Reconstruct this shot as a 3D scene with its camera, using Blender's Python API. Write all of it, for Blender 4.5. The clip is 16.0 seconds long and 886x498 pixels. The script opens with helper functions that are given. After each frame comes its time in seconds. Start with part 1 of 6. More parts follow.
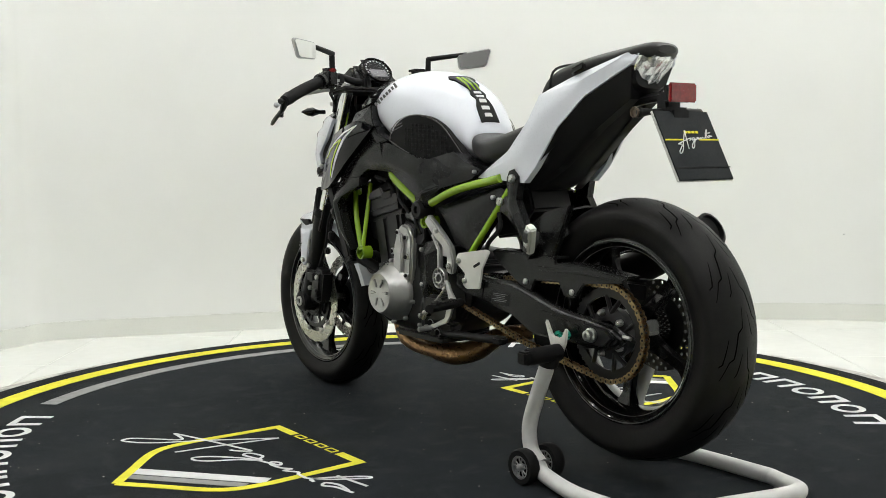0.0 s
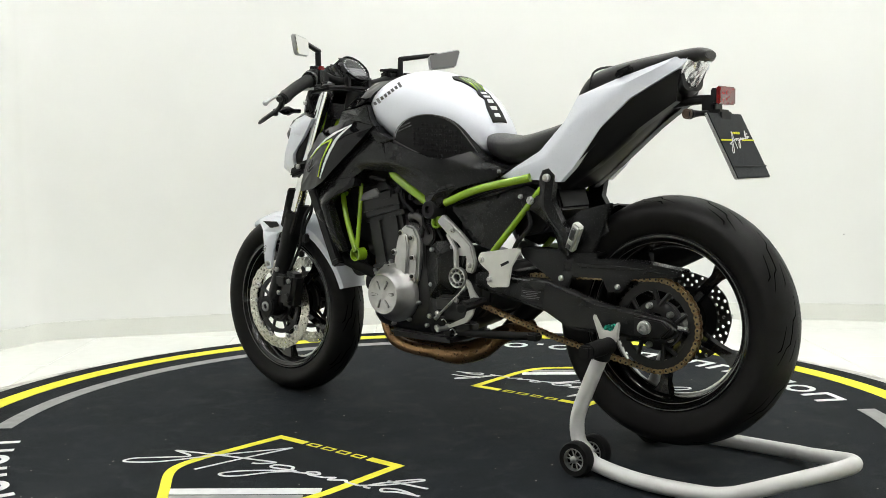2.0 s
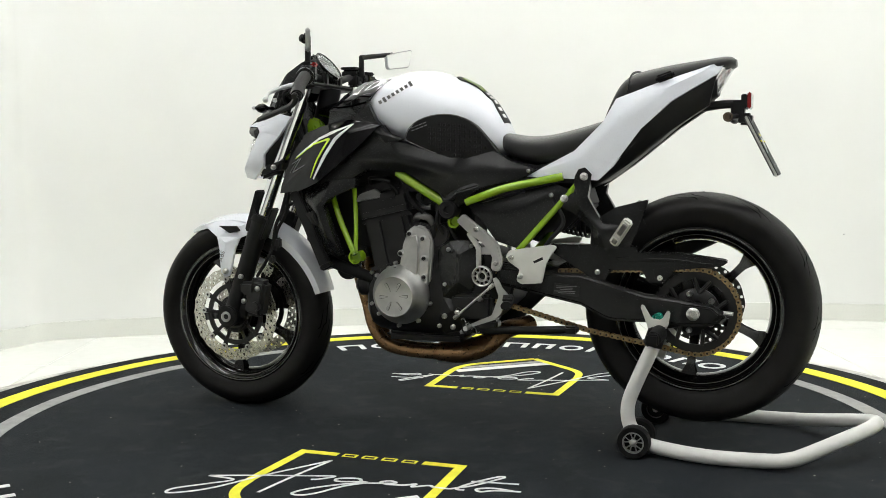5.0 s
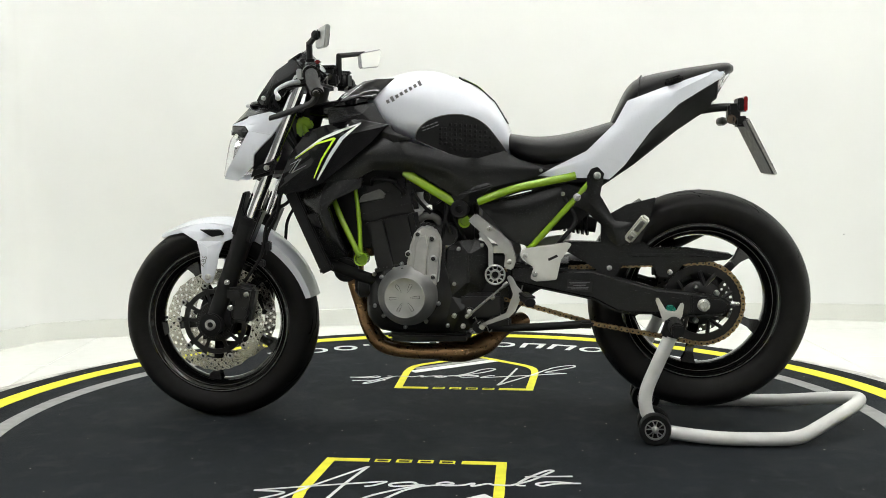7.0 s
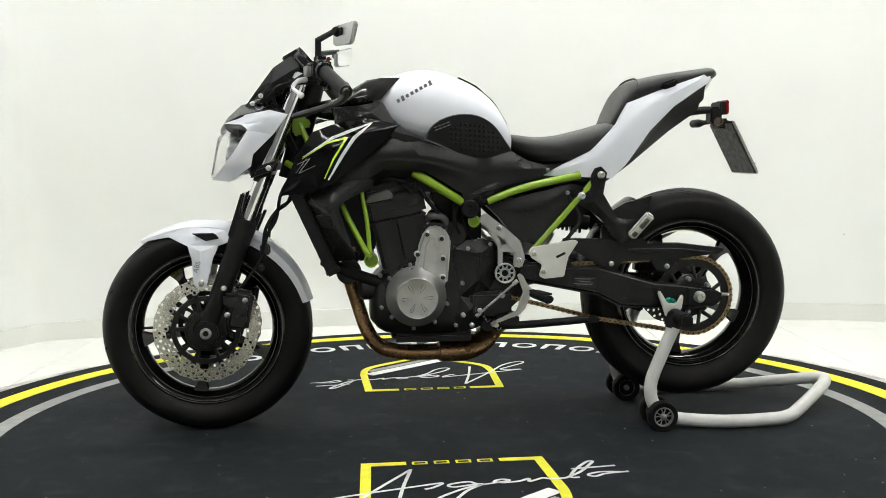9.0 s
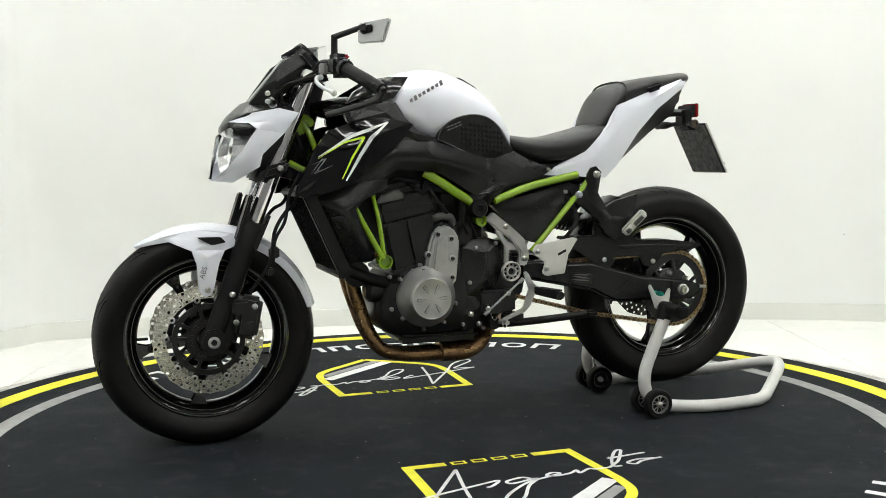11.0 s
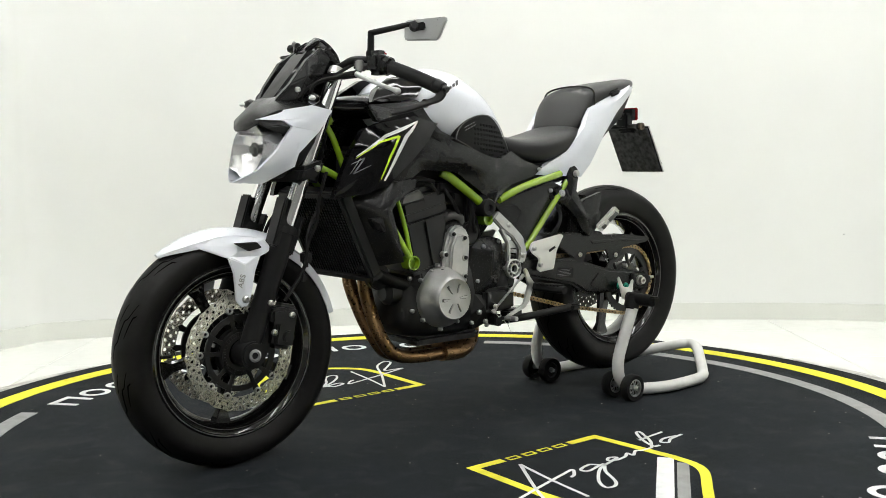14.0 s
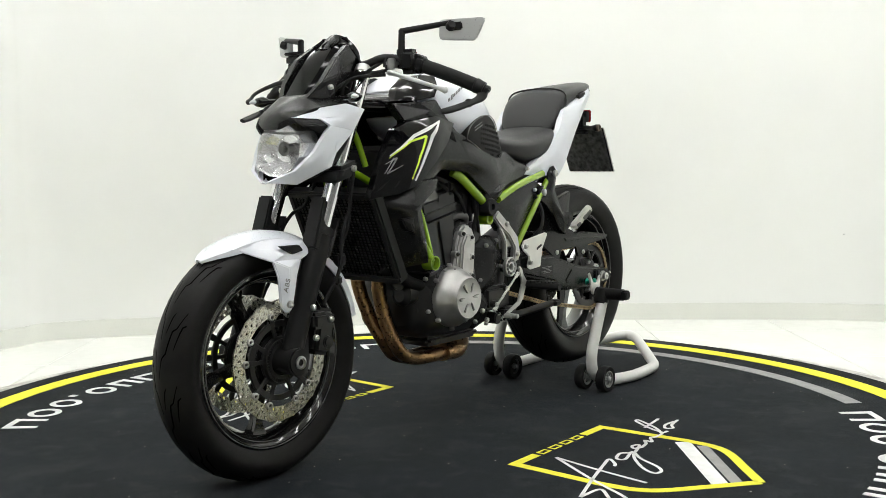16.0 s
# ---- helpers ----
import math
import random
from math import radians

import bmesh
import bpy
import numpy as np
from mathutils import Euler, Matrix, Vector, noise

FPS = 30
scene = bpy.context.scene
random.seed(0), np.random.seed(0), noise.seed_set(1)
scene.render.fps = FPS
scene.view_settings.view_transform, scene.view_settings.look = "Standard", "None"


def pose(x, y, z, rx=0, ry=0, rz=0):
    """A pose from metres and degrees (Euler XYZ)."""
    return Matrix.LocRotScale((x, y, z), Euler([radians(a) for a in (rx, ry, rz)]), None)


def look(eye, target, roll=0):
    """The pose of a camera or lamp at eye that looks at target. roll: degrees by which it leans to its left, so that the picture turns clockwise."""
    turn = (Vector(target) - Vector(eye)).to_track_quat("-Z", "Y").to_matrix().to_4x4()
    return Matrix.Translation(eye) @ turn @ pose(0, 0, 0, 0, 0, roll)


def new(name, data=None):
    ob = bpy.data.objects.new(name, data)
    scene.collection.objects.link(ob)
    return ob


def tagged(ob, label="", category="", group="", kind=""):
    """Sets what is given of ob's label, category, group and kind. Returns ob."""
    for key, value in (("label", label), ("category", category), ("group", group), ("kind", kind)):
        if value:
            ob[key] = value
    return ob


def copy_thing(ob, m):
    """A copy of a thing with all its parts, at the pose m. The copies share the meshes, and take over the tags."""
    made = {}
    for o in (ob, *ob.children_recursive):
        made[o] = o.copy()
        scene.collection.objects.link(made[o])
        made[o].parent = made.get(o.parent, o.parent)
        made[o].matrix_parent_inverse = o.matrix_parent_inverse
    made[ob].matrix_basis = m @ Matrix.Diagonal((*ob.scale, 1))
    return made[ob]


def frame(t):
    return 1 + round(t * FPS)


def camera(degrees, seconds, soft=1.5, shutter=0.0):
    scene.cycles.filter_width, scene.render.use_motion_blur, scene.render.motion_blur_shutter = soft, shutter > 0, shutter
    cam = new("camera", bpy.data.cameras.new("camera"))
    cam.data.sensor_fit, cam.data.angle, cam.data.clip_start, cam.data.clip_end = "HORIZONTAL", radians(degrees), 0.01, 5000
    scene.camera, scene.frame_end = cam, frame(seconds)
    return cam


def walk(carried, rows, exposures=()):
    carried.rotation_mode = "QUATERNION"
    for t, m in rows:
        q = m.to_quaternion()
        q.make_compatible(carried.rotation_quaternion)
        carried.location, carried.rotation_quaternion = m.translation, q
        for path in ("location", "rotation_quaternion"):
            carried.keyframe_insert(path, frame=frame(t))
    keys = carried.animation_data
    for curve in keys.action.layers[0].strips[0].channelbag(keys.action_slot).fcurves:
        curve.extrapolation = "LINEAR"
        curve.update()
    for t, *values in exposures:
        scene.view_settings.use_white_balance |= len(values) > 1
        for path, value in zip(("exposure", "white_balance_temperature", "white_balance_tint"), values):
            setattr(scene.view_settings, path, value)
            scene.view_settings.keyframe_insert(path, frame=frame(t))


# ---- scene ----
DEGREES = 46.53
cam = camera(DEGREES, 16.0, 0.72)
EYE = Vector((0, -3.0008, 0.7786))
AIM = EYE + Vector((0.00225, 0.996, -0.08936))
walk(cam, [(0, look(EYE, AIM, -0.61)), (16, look(EYE, AIM, -0.61))], [(0, -0.2), (1, -0.1), (2.5, 0.0), (16, 0.0)])

# ---- light: a closed white showroom lit by ceiling panels, world only a faint fill ----
world = bpy.data.worlds.new("world")
scene.world = world
world.use_nodes = True
world.node_tree.nodes["Background"].inputs[0].default_value = (0.9, 0.95, 1, 1)
world.node_tree.nodes["Background"].inputs[1].default_value = 0.05
scene.view_settings.exposure = 0.0
PANEL = 27.3


# ---- materials ----
def material(name, color, rough=0.5, metal=0.0, coat=0.0, vary=0.12, scale=14.0, fine=220.0, bump=0.05, wear=0.08, spec=0.35):
    """Two scales of variation in colour and roughness, fine relief by bump."""
    m = bpy.data.materials.new(name)
    m.use_nodes = True
    n, k = m.node_tree.nodes, m.node_tree.links
    b = n["Principled BSDF"]
    b.inputs["Metallic"].default_value = metal
    b.inputs["Coat Weight"].default_value = coat
    b.inputs["Coat Roughness"].default_value = 0.04
    b.inputs["Specular IOR Level"].default_value = spec
    co = n.new("ShaderNodeTexCoord")
    big, small = n.new("ShaderNodeTexNoise"), n.new("ShaderNodeTexNoise")
    big.inputs["Scale"].default_value, small.inputs["Scale"].default_value = scale, fine
    big.inputs["Detail"].default_value, small.inputs["Detail"].default_value = 5, 3
    k.new(co.outputs["Object"], big.inputs["Vector"])
    k.new(co.outputs["Object"], small.inputs["Vector"])
    ramp = n.new("ShaderNodeMapRange")
    ramp.inputs[1].default_value, ramp.inputs[2].default_value = 0.3, 0.7
    ramp.inputs[3].default_value, ramp.inputs[4].default_value = 1 - vary, 1 + vary
    k.new(big.outputs["Fac"], ramp.inputs[0])
    mul = n.new("ShaderNodeVectorMath")
    mul.operation = "SCALE"
    mul.inputs[0].default_value = color
    k.new(ramp.outputs[0], mul.inputs["Scale"])
    k.new(mul.outputs[0], b.inputs["Base Color"])
    rr = n.new("ShaderNodeMapRange")
    rr.inputs[1].default_value, rr.inputs[2].default_value = 0.3, 0.7
    rr.inputs[3].default_value, rr.inputs[4].default_value = max(0.02, rough - wear), min(1, rough + wear)
    k.new(small.outputs["Fac"], rr.inputs[0])
    k.new(rr.outputs[0], b.inputs["Roughness"])
    if bump:
        bp = n.new("ShaderNodeBump")
        bp.inputs["Strength"].default_value = bump
        bp.inputs["Distance"].default_value = 0.002
        k.new(small.outputs["Fac"], bp.inputs["Height"])
        k.new(bp.outputs[0], b.inputs["Normal"])
    return m


def glow(name, color, strength):
    m = bpy.data.materials.new(name)
    m.use_nodes = True
    b = m.node_tree.nodes["Principled BSDF"]
    b.inputs["Base Color"].default_value = (*color, 1)
    b.inputs["Emission Color"].default_value = (*color, 1)
    b.inputs["Emission Strength"].default_value = strength
    return m


def clear(name, color, rough=0.02):
    m = bpy.data.materials.new(name)
    m.use_nodes = True
    b = m.node_tree.nodes["Principled BSDF"]
    b.inputs["Base Color"].default_value = (*color, 1)
    b.inputs["Roughness"].default_value = rough
    b.inputs["Transmission Weight"].default_value = 1.0
    b.inputs["IOR"].default_value = 1.12
    return m


WALL = material("wall paint", (0.80, 0.81, 0.785), 0.6, vary=0.02, scale=2.2, fine=90, bump=0.03)
# grey for the unseen walls behind the camera, added to cut fill and reflections
DARKWALL = material("unseen wall grey", (0.19, 0.19, 0.187), 0.7, vary=0.06, scale=2)
FLOOR = material("white glazed tile", (0.80, 0.81, 0.77), 0.25, vary=0.03, scale=3, fine=20, bump=0.0, wear=0.02)
GROUT = material("grout", (0.62, 0.62, 0.57), 0.8)
CEIL = material("ceiling paint", (0.8, 0.8, 0.77), 0.7, vary=0.02)
LAMP = glow("lamp diffuser", (0.997, 0.996, 0.983), PANEL)
RIMEDGE = material("scuffed white steel", (0.45, 0.44, 0.41), 0.5, vary=0.6, scale=9, fine=120, bump=0.05)


def carpet():
    """Dark needle felt with faint tread smudges and specks of lint."""
    m = material("dark carpet", (0.0064, 0.0086, 0.0112), 0.9, vary=0.25, scale=4, fine=700, bump=0.5, spec=0.18)
    n, k = m.node_tree.nodes, m.node_tree.links
    b = n["Principled BSDF"]
    base = b.inputs["Base Color"].links[0].from_socket
    co = n.new("ShaderNodeTexCoord")
    for scale, cut, amount, size in ((2.6, 0.0, 0.3, 1), (14.0, 0.0, 0.36, 1), (38.0, 0.1, 1.0, 0), (9.0, 0.034, 0.9, 0)):
        if size == 0:
            v = n.new("ShaderNodeTexVoronoi")
            v.inputs["Scale"].default_value = scale
            k.new(co.outputs["Object"], v.inputs["Vector"])
            r = n.new("ShaderNodeMapRange")
            r.inputs[1].default_value, r.inputs[2].default_value = cut, cut * 0.5
            r.inputs[3].default_value, r.inputs[4].default_value = 0.0, amount
            k.new(v.outputs["Distance"], r.inputs[0])
            keep = n.new("ShaderNodeSeparateColor")
            k.new(v.outputs["Color"], keep.inputs[0])
            gate = n.new("ShaderNodeMath")
            gate.operation = "LESS_THAN"
            gate.inputs[1].default_value = 0.13 if scale > 20 else 0.4
            k.new(keep.outputs[0], gate.inputs[0])
            mul = n.new("ShaderNodeMath")
            mul.operation = "MULTIPLY"
            k.new(r.outputs[0], mul.inputs[0])
            k.new(gate.outputs[0], mul.inputs[1])
            fac, tint = mul.outputs[0], (0.35, 0.34, 0.3, 1)
        else:
            v = n.new("ShaderNodeTexNoise")
            v.inputs["Scale"].default_value, v.inputs["Detail"].default_value, v.inputs["Distortion"].default_value = scale, 7, 0.6
            k.new(co.outputs["Object"], v.inputs["Vector"])
            r = n.new("ShaderNodeMapRange")
            r.inputs[1].default_value, r.inputs[2].default_value = 0.52, 0.75
            r.inputs[3].default_value, r.inputs[4].default_value = 0.0, amount
            k.new(v.outputs["Fac"], r.inputs[0])
            fac, tint = r.outputs[0], (0.036, 0.041, 0.043, 1)
        mix = n.new("ShaderNodeMix")
        mix.data_type = "RGBA"
        mix.inputs[7].default_value = tint
        k.new(fac, mix.inputs[0])
        k.new(base, mix.inputs[6])
        base = mix.outputs[2]
    k.new(base, b.inputs["Base Color"])
    return m


MAT = carpet()
YELLOW = material("yellow print", (0.72, 0.68, 0.05), 0.8, vary=0.08, scale=30, fine=800, bump=0.3, spec=0.2)
GREYPRINT = material("grey print", (0.28, 0.28, 0.275), 0.8, vary=0.12, scale=25, fine=800, bump=0.3, spec=0.2)
WHITEPRINT = material("white print", (0.70, 0.70, 0.70), 0.8, vary=0.07, scale=30, fine=800, bump=0.3, spec=0.2)
PEARL = material("pearl white lacquer", (0.67, 0.695, 0.75), 0.3, coat=0.6, vary=0.02, bump=0.0, wear=0.04)
PEARL.node_tree.nodes["Principled BSDF"].inputs["Coat Roughness"].default_value = 0.16
GLOSSBLACK = material("gloss black lacquer", (0.003, 0.003, 0.0034), 0.07, coat=0.12, vary=0.1, bump=0.0, wear=0.03, spec=0.25)
BLACK = material("satin black plastic", (0.0085, 0.0088, 0.0088), 0.27, vary=0.15, fine=300, bump=0.0, wear=0.006, spec=0.26)
DARK = material("matt black plastic", (0.009, 0.009, 0.0092), 0.42, vary=0.2, fine=300, bump=0.0, wear=0.006, spec=0.18)
ENGBLACK = material("black engine paint", (0.011, 0.011, 0.011), 0.32, vary=0.25, fine=300, bump=0.0, wear=0.008, spec=0.3)
GREEN = material("green frame enamel", (0.20, 0.34, 0.012), 0.22, coat=0.8, vary=0.02, bump=0.02, wear=0.05)
TYRE = material("tyre rubber", (0.0066, 0.0062, 0.006), 0.48, vary=0.3, scale=18, fine=350, bump=0.14, wear=0.1, spec=0.17)
GROOVESHADE = material("painted groove shade", (0.0025, 0.0025, 0.0025), 0.9, bump=0, spec=0.0)
RIM = material("gloss black wheel", (0.005, 0.005, 0.005), 0.13, coat=0.5, vary=0.1, bump=0.0)
STEEL = material("brushed steel", (0.55, 0.55, 0.53), 0.32, metal=1.0, vary=0.1, scale=40, fine=400, bump=0.08)
DISC = material("worn disc steel", (0.55, 0.535, 0.475), 0.28, metal=1.0, vary=0.1, scale=40, fine=400, bump=0.0, wear=0.04)
CHROME = material("chrome tube", (0.78, 0.78, 0.78), 0.08, metal=1.0, vary=0.03, bump=0.0, wear=0.03)
ALLOY = material("cast alloy", (0.45, 0.45, 0.44), 0.36, metal=0.85, vary=0.1, scale=30, fine=350, bump=0.15)
SILVER = material("silver painted alloy", (0.62, 0.62, 0.58), 0.4, metal=0.35, vary=0.05, scale=30, fine=350, bump=0.05)
BRONZE = material("heat stained exhaust steel", (0.26, 0.155, 0.075), 0.36, metal=0.9, vary=0.35, scale=9, fine=150, bump=0.1, wear=0.15)
GOLD = material("dull gold chain", (0.27, 0.2, 0.105), 0.4, metal=0.9, vary=0.3, scale=90, fine=300, bump=0.1)
LEATHER = material("black vinyl", (0.010, 0.010, 0.0102), 0.4, vary=0.15, fine=700, bump=0.2, spec=0.36)
RED = material("red reflector", (0.2, 0.006, 0.006), 0.2, coat=0.8, vary=0.25, scale=120, bump=0.0)
LENS = clear("clear lens", (0.95, 0.96, 0.97))
REFLECTOR = material("chromed reflector", (0.88, 0.88, 0.88), 0.18, metal=0.75, vary=0.08, scale=70, bump=0.0, wear=0.03)
# disc steel for the rear, its colour darkened to hold the shade there
SHADEDISC = material("disc steel darkened for shade", (0.07, 0.068, 0.062), 0.42, metal=0.9, vary=0.2, scale=40, fine=300, bump=0.1)
BROWNEND = material("tan plastic stub", (0.075, 0.052, 0.034), 0.5, vary=0.2, scale=80)
CASTGREY = material("dull cast grey", (0.14, 0.14, 0.135), 0.4, metal=0.5, vary=0.15, scale=40, fine=300, bump=0.15)
SMOKE = material("smoked screen", (0.003, 0.003, 0.0034), 0.08, coat=0.0, vary=0.1, bump=0.0, wear=0.02, spec=0.13)
MIRROR = material("mirror glass", (0.9, 0.9, 0.9), 0.02, metal=1.0, vary=0.0, bump=0.0, wear=0.0)
WHITETUBE = material("white powder coat", (0.64, 0.64, 0.62), 0.38, vary=0.06, scale=22, fine=200, bump=0.08)
SHELL = material("mirror shell paint", (0.45, 0.46, 0.46), 0.35, metal=0.4, vary=0.04, bump=0)
FIN = material("near-black radiator", (0.003, 0.003, 0.003), 0.7, spec=0.08, bump=0)
RADFIN = material("dull radiator fin", (0.035, 0.034, 0.032), 0.45, metal=0.5, vary=0.2, bump=0)
SLATE = material("dark slate card", (0.016, 0.018, 0.02), 0.6, spec=0.15, vary=0.1)
TEAL = material("teal anodised", (0.02, 0.28, 0.2), 0.3, metal=0.9)
RUBBER = material("black rubber", (0.007, 0.007, 0.007), 0.6, vary=0.2, fine=400, bump=0.2, spec=0.18)
SILVERPRINT = material("silver print", (0.16, 0.16, 0.165), 0.5, vary=0.05, bump=0)
PAPER = material("scuffed back", (0.06, 0.06, 0.06), 0.5, vary=0.9, scale=60)


# ---- building blocks ----
def part(name, bm, mat, parent, label="", kind=""):
    me = bpy.data.meshes.new(name)
    bmesh.ops.recalc_face_normals(bm, faces=bm.faces)
    folded = bm.faces.layers.int.get("fold") is not None
    creased = bm.faces.layers.int.get("crease") is not None
    bm.to_mesh(me)
    bm.free()
    me.materials.append(mat)
    me.polygons.foreach_set("use_smooth", [True] * len(me.polygons))
    me.set_sharp_from_angle(angle=radians(11 if folded else 22 if creased else 38))
    ob = new(name, me)
    ob.parent = parent
    return tagged(ob, label, kind=kind)


def flip(bm, s):
    if s < 0:
        bmesh.ops.scale(bm, vec=(1, -1, 1), verts=bm.verts)
    return bm


def shift(bm, x=0, y=0, z=0):
    bmesh.ops.translate(bm, vec=(x, y, z), verts=bm.verts)
    return bm


def turned(bm, m):
    bmesh.ops.transform(bm, matrix=m, verts=bm.verts)
    return bm


def join(*bms):
    out = bmesh.new()
    for b in bms:
        me = bpy.data.meshes.new("tmp")
        b.to_mesh(me)
        b.free()
        out.from_mesh(me)
        bpy.data.meshes.remove(me)
    return out


def soften(bm, width, segs=2, angle=25):
    edges = [e for e in bm.edges if len(e.link_faces) == 2 and e.calc_face_angle(0) > radians(angle)]
    if edges and width > 0:
        bmesh.ops.bevel(bm, geom=edges, offset=width, segments=segs, affect="EDGES", clamp_overlap=True)
    return bm


def box(c, s, bev=0.003, segs=2, m=None):
    bm = bmesh.new()
    bmesh.ops.create_cube(bm, size=1)
    bmesh.ops.scale(bm, vec=s, verts=bm.verts)
    soften(bm, bev, segs)
    if m is not None:
        turned(bm, m)
    return shift(bm, *c)


def rod(a, b, r0, r1=None, seg=20, bev=0.0):
    """A round bar from a to b."""
    a, b = Vector(a), Vector(b)
    r1 = r0 if r1 is None else r1
    bm = bmesh.new()
    bmesh.ops.create_cone(bm, cap_ends=True, segments=seg, radius1=r0, radius2=r1, depth=(b - a).length)
    soften(bm, bev, 2, 50)
    return turned(bm, Matrix.Translation((a + b) / 2) @ (b - a).to_track_quat("Z", "Y").to_matrix().to_4x4())


def spline(pts, n=8):
    """Catmull-Rom through the points."""
    p = [Vector(q) for q in pts]
    p = [p[0] * 2 - p[1]] + p + [p[-1] * 2 - p[-2]]
    out = []
    for i in range(1, len(p) - 2):
        for j in range(n):
            t = j / n
            a, b, c, d = p[i - 1:i + 3]
            out.append(0.5 * ((2 * b) + (c - a) * t + (2 * a - 5 * b + 4 * c - d) * t * t + (3 * b - a - 3 * c + d) * t ** 3))
    return out + [p[-2]]


def skin(rings, close=True, caps=True):
    bm = bmesh.new()
    vs = [[bm.verts.new(q) for q in r] for r in rings]
    n = len(vs[0])
    for a, b in zip(vs, vs[1:]):
        for i in range(n if close else n - 1):
            bm.faces.new((a[i], a[(i + 1) % n], b[(i + 1) % n], b[i]))
    if caps and close:
        bm.faces.new(vs[0][::-1])
        bm.faces.new(vs[-1])
    return bm


def tube(pts, r, seg=14, n=8, caps=True, radii=None, flat=1.0):
    """A bent pipe through the points."""
    path = spline(pts, n) if n > 1 else [Vector(q) for q in pts]
    rings, up = [], Vector((0.13, 0.31, 0.94))
    for i, q in enumerate(path):
        d = (path[min(i + 1, len(path) - 1)] - path[max(i - 1, 0)]).normalized()
        side = d.cross(up).normalized()
        up = side.cross(d).normalized()
        rr = r if radii is None else float(np.interp(i / (len(path) - 1), np.linspace(0, 1, len(radii)), radii))
        rings.append([q + rr * (math.cos(a) * side + flat * math.sin(a) * up) for a in [2 * math.pi * k / seg for k in range(seg)]])
    return skin(rings, True, caps)


def lathe(prof, seg=64, closed=True):
    """Turns (radius, y) about the y axis."""
    bm = bmesh.new()
    rows = []
    for k in range(seg):
        a = 2 * math.pi * k / seg
        rows.append([bm.verts.new((r * math.cos(a), y, r * math.sin(a))) for r, y in prof])
    m = len(prof)
    for k in range(seg):
        a, b = rows[k], rows[(k + 1) % seg]
        for i in range(m if closed else m - 1):
            bm.faces.new((a[i], a[(i + 1) % m], b[(i + 1) % m], b[i]))
    return bm


def slab(poly, y0, y1, bev=0.003, segs=2):
    """A plate: the side outline (x, z) between two widths."""
    bm = bmesh.new()
    lo = [bm.verts.new((x, y0, z)) for x, z in poly]
    hi = [bm.verts.new((x, y1, z)) for x, z in poly]
    bm.faces.new(lo[::-1])
    bm.faces.new(hi)
    n = len(poly)
    for i in range(n):
        bm.faces.new((lo[i], lo[(i + 1) % n], hi[(i + 1) % n], hi[i]))
    bmesh.ops.recalc_face_normals(bm, faces=bm.faces)
    return soften(bm, bev, segs)


def soft_panel(bm, out, rid, thick, bev):
    """A moulded panel with rounded folds: fanned to the ridge points, refined and relaxed, its rim turned inward."""
    n = len(out)

    def near(i):
        a = (out[i].co + out[(i + 1) % n].co) / 2
        return min(rid, key=lambda v: (v.co.x - a.x) ** 2 + (v.co.z - a.z) ** 2)
    for i in range(n):
        a, b = near(i), near((i + 1) % n)
        bm.faces.new((out[i], out[(i + 1) % n], a))
        if a is not b:
            bm.faces.new((out[(i + 1) % n], b, a))
    hubs = set(rid)
    loose = [v for v in rid if not v.link_faces]
    if loose:
        bmesh.ops.delete(bm, geom=loose, context="VERTS")
    holes = [e for e in bm.edges if e.is_boundary and all(v in hubs for v in e.verts)]
    if len(holes) > 2:
        bmesh.ops.holes_fill(bm, edges=holes, sides=0)
    bmesh.ops.triangulate(bm, faces=bm.faces)
    bmesh.ops.subdivide_edges(bm, edges=bm.edges, cuts=3, use_grid_fill=True)
    inner = [v for v in bm.verts if not v.is_boundary]
    for k in range(5):
        bmesh.ops.smooth_vert(bm, verts=inner, factor=0.5, use_axis_x=False, use_axis_y=True, use_axis_z=False)
    edges = [e for e in bm.edges if e.is_boundary]
    made = bmesh.ops.extrude_edge_only(bm, edges=edges)["geom"]
    bmesh.ops.translate(bm, vec=(0, -thick, 0), verts=[v for v in made if isinstance(v, bmesh.types.BMVert)])
    bmesh.ops.holes_fill(bm, edges=[e for e in bm.edges if e.is_boundary], sides=0)
    bmesh.ops.recalc_face_normals(bm, faces=bm.faces)
    return bm


def drape(bm, x, z):
    """The outermost y of a panel over (x, z)."""
    best = -1.0
    for f in bm.faces:
        vs = [v.co for v in f.verts]
        for b, c in zip(vs[1:], vs[2:]):
            a = vs[0]
            d = (b.x - a.x) * (c.z - a.z) - (c.x - a.x) * (b.z - a.z)
            if abs(d) < 1e-12:
                continue
            u = ((x - a.x) * (c.z - a.z) - (c.x - a.x) * (z - a.z)) / d
            v = ((b.x - a.x) * (z - a.z) - (x - a.x) * (b.z - a.z)) / d
            if u >= -0.01 and v >= -0.01 and u + v <= 1.01:
                best = max(best, a.y + u * (b.y - a.y) + v * (c.y - a.y))
    return best


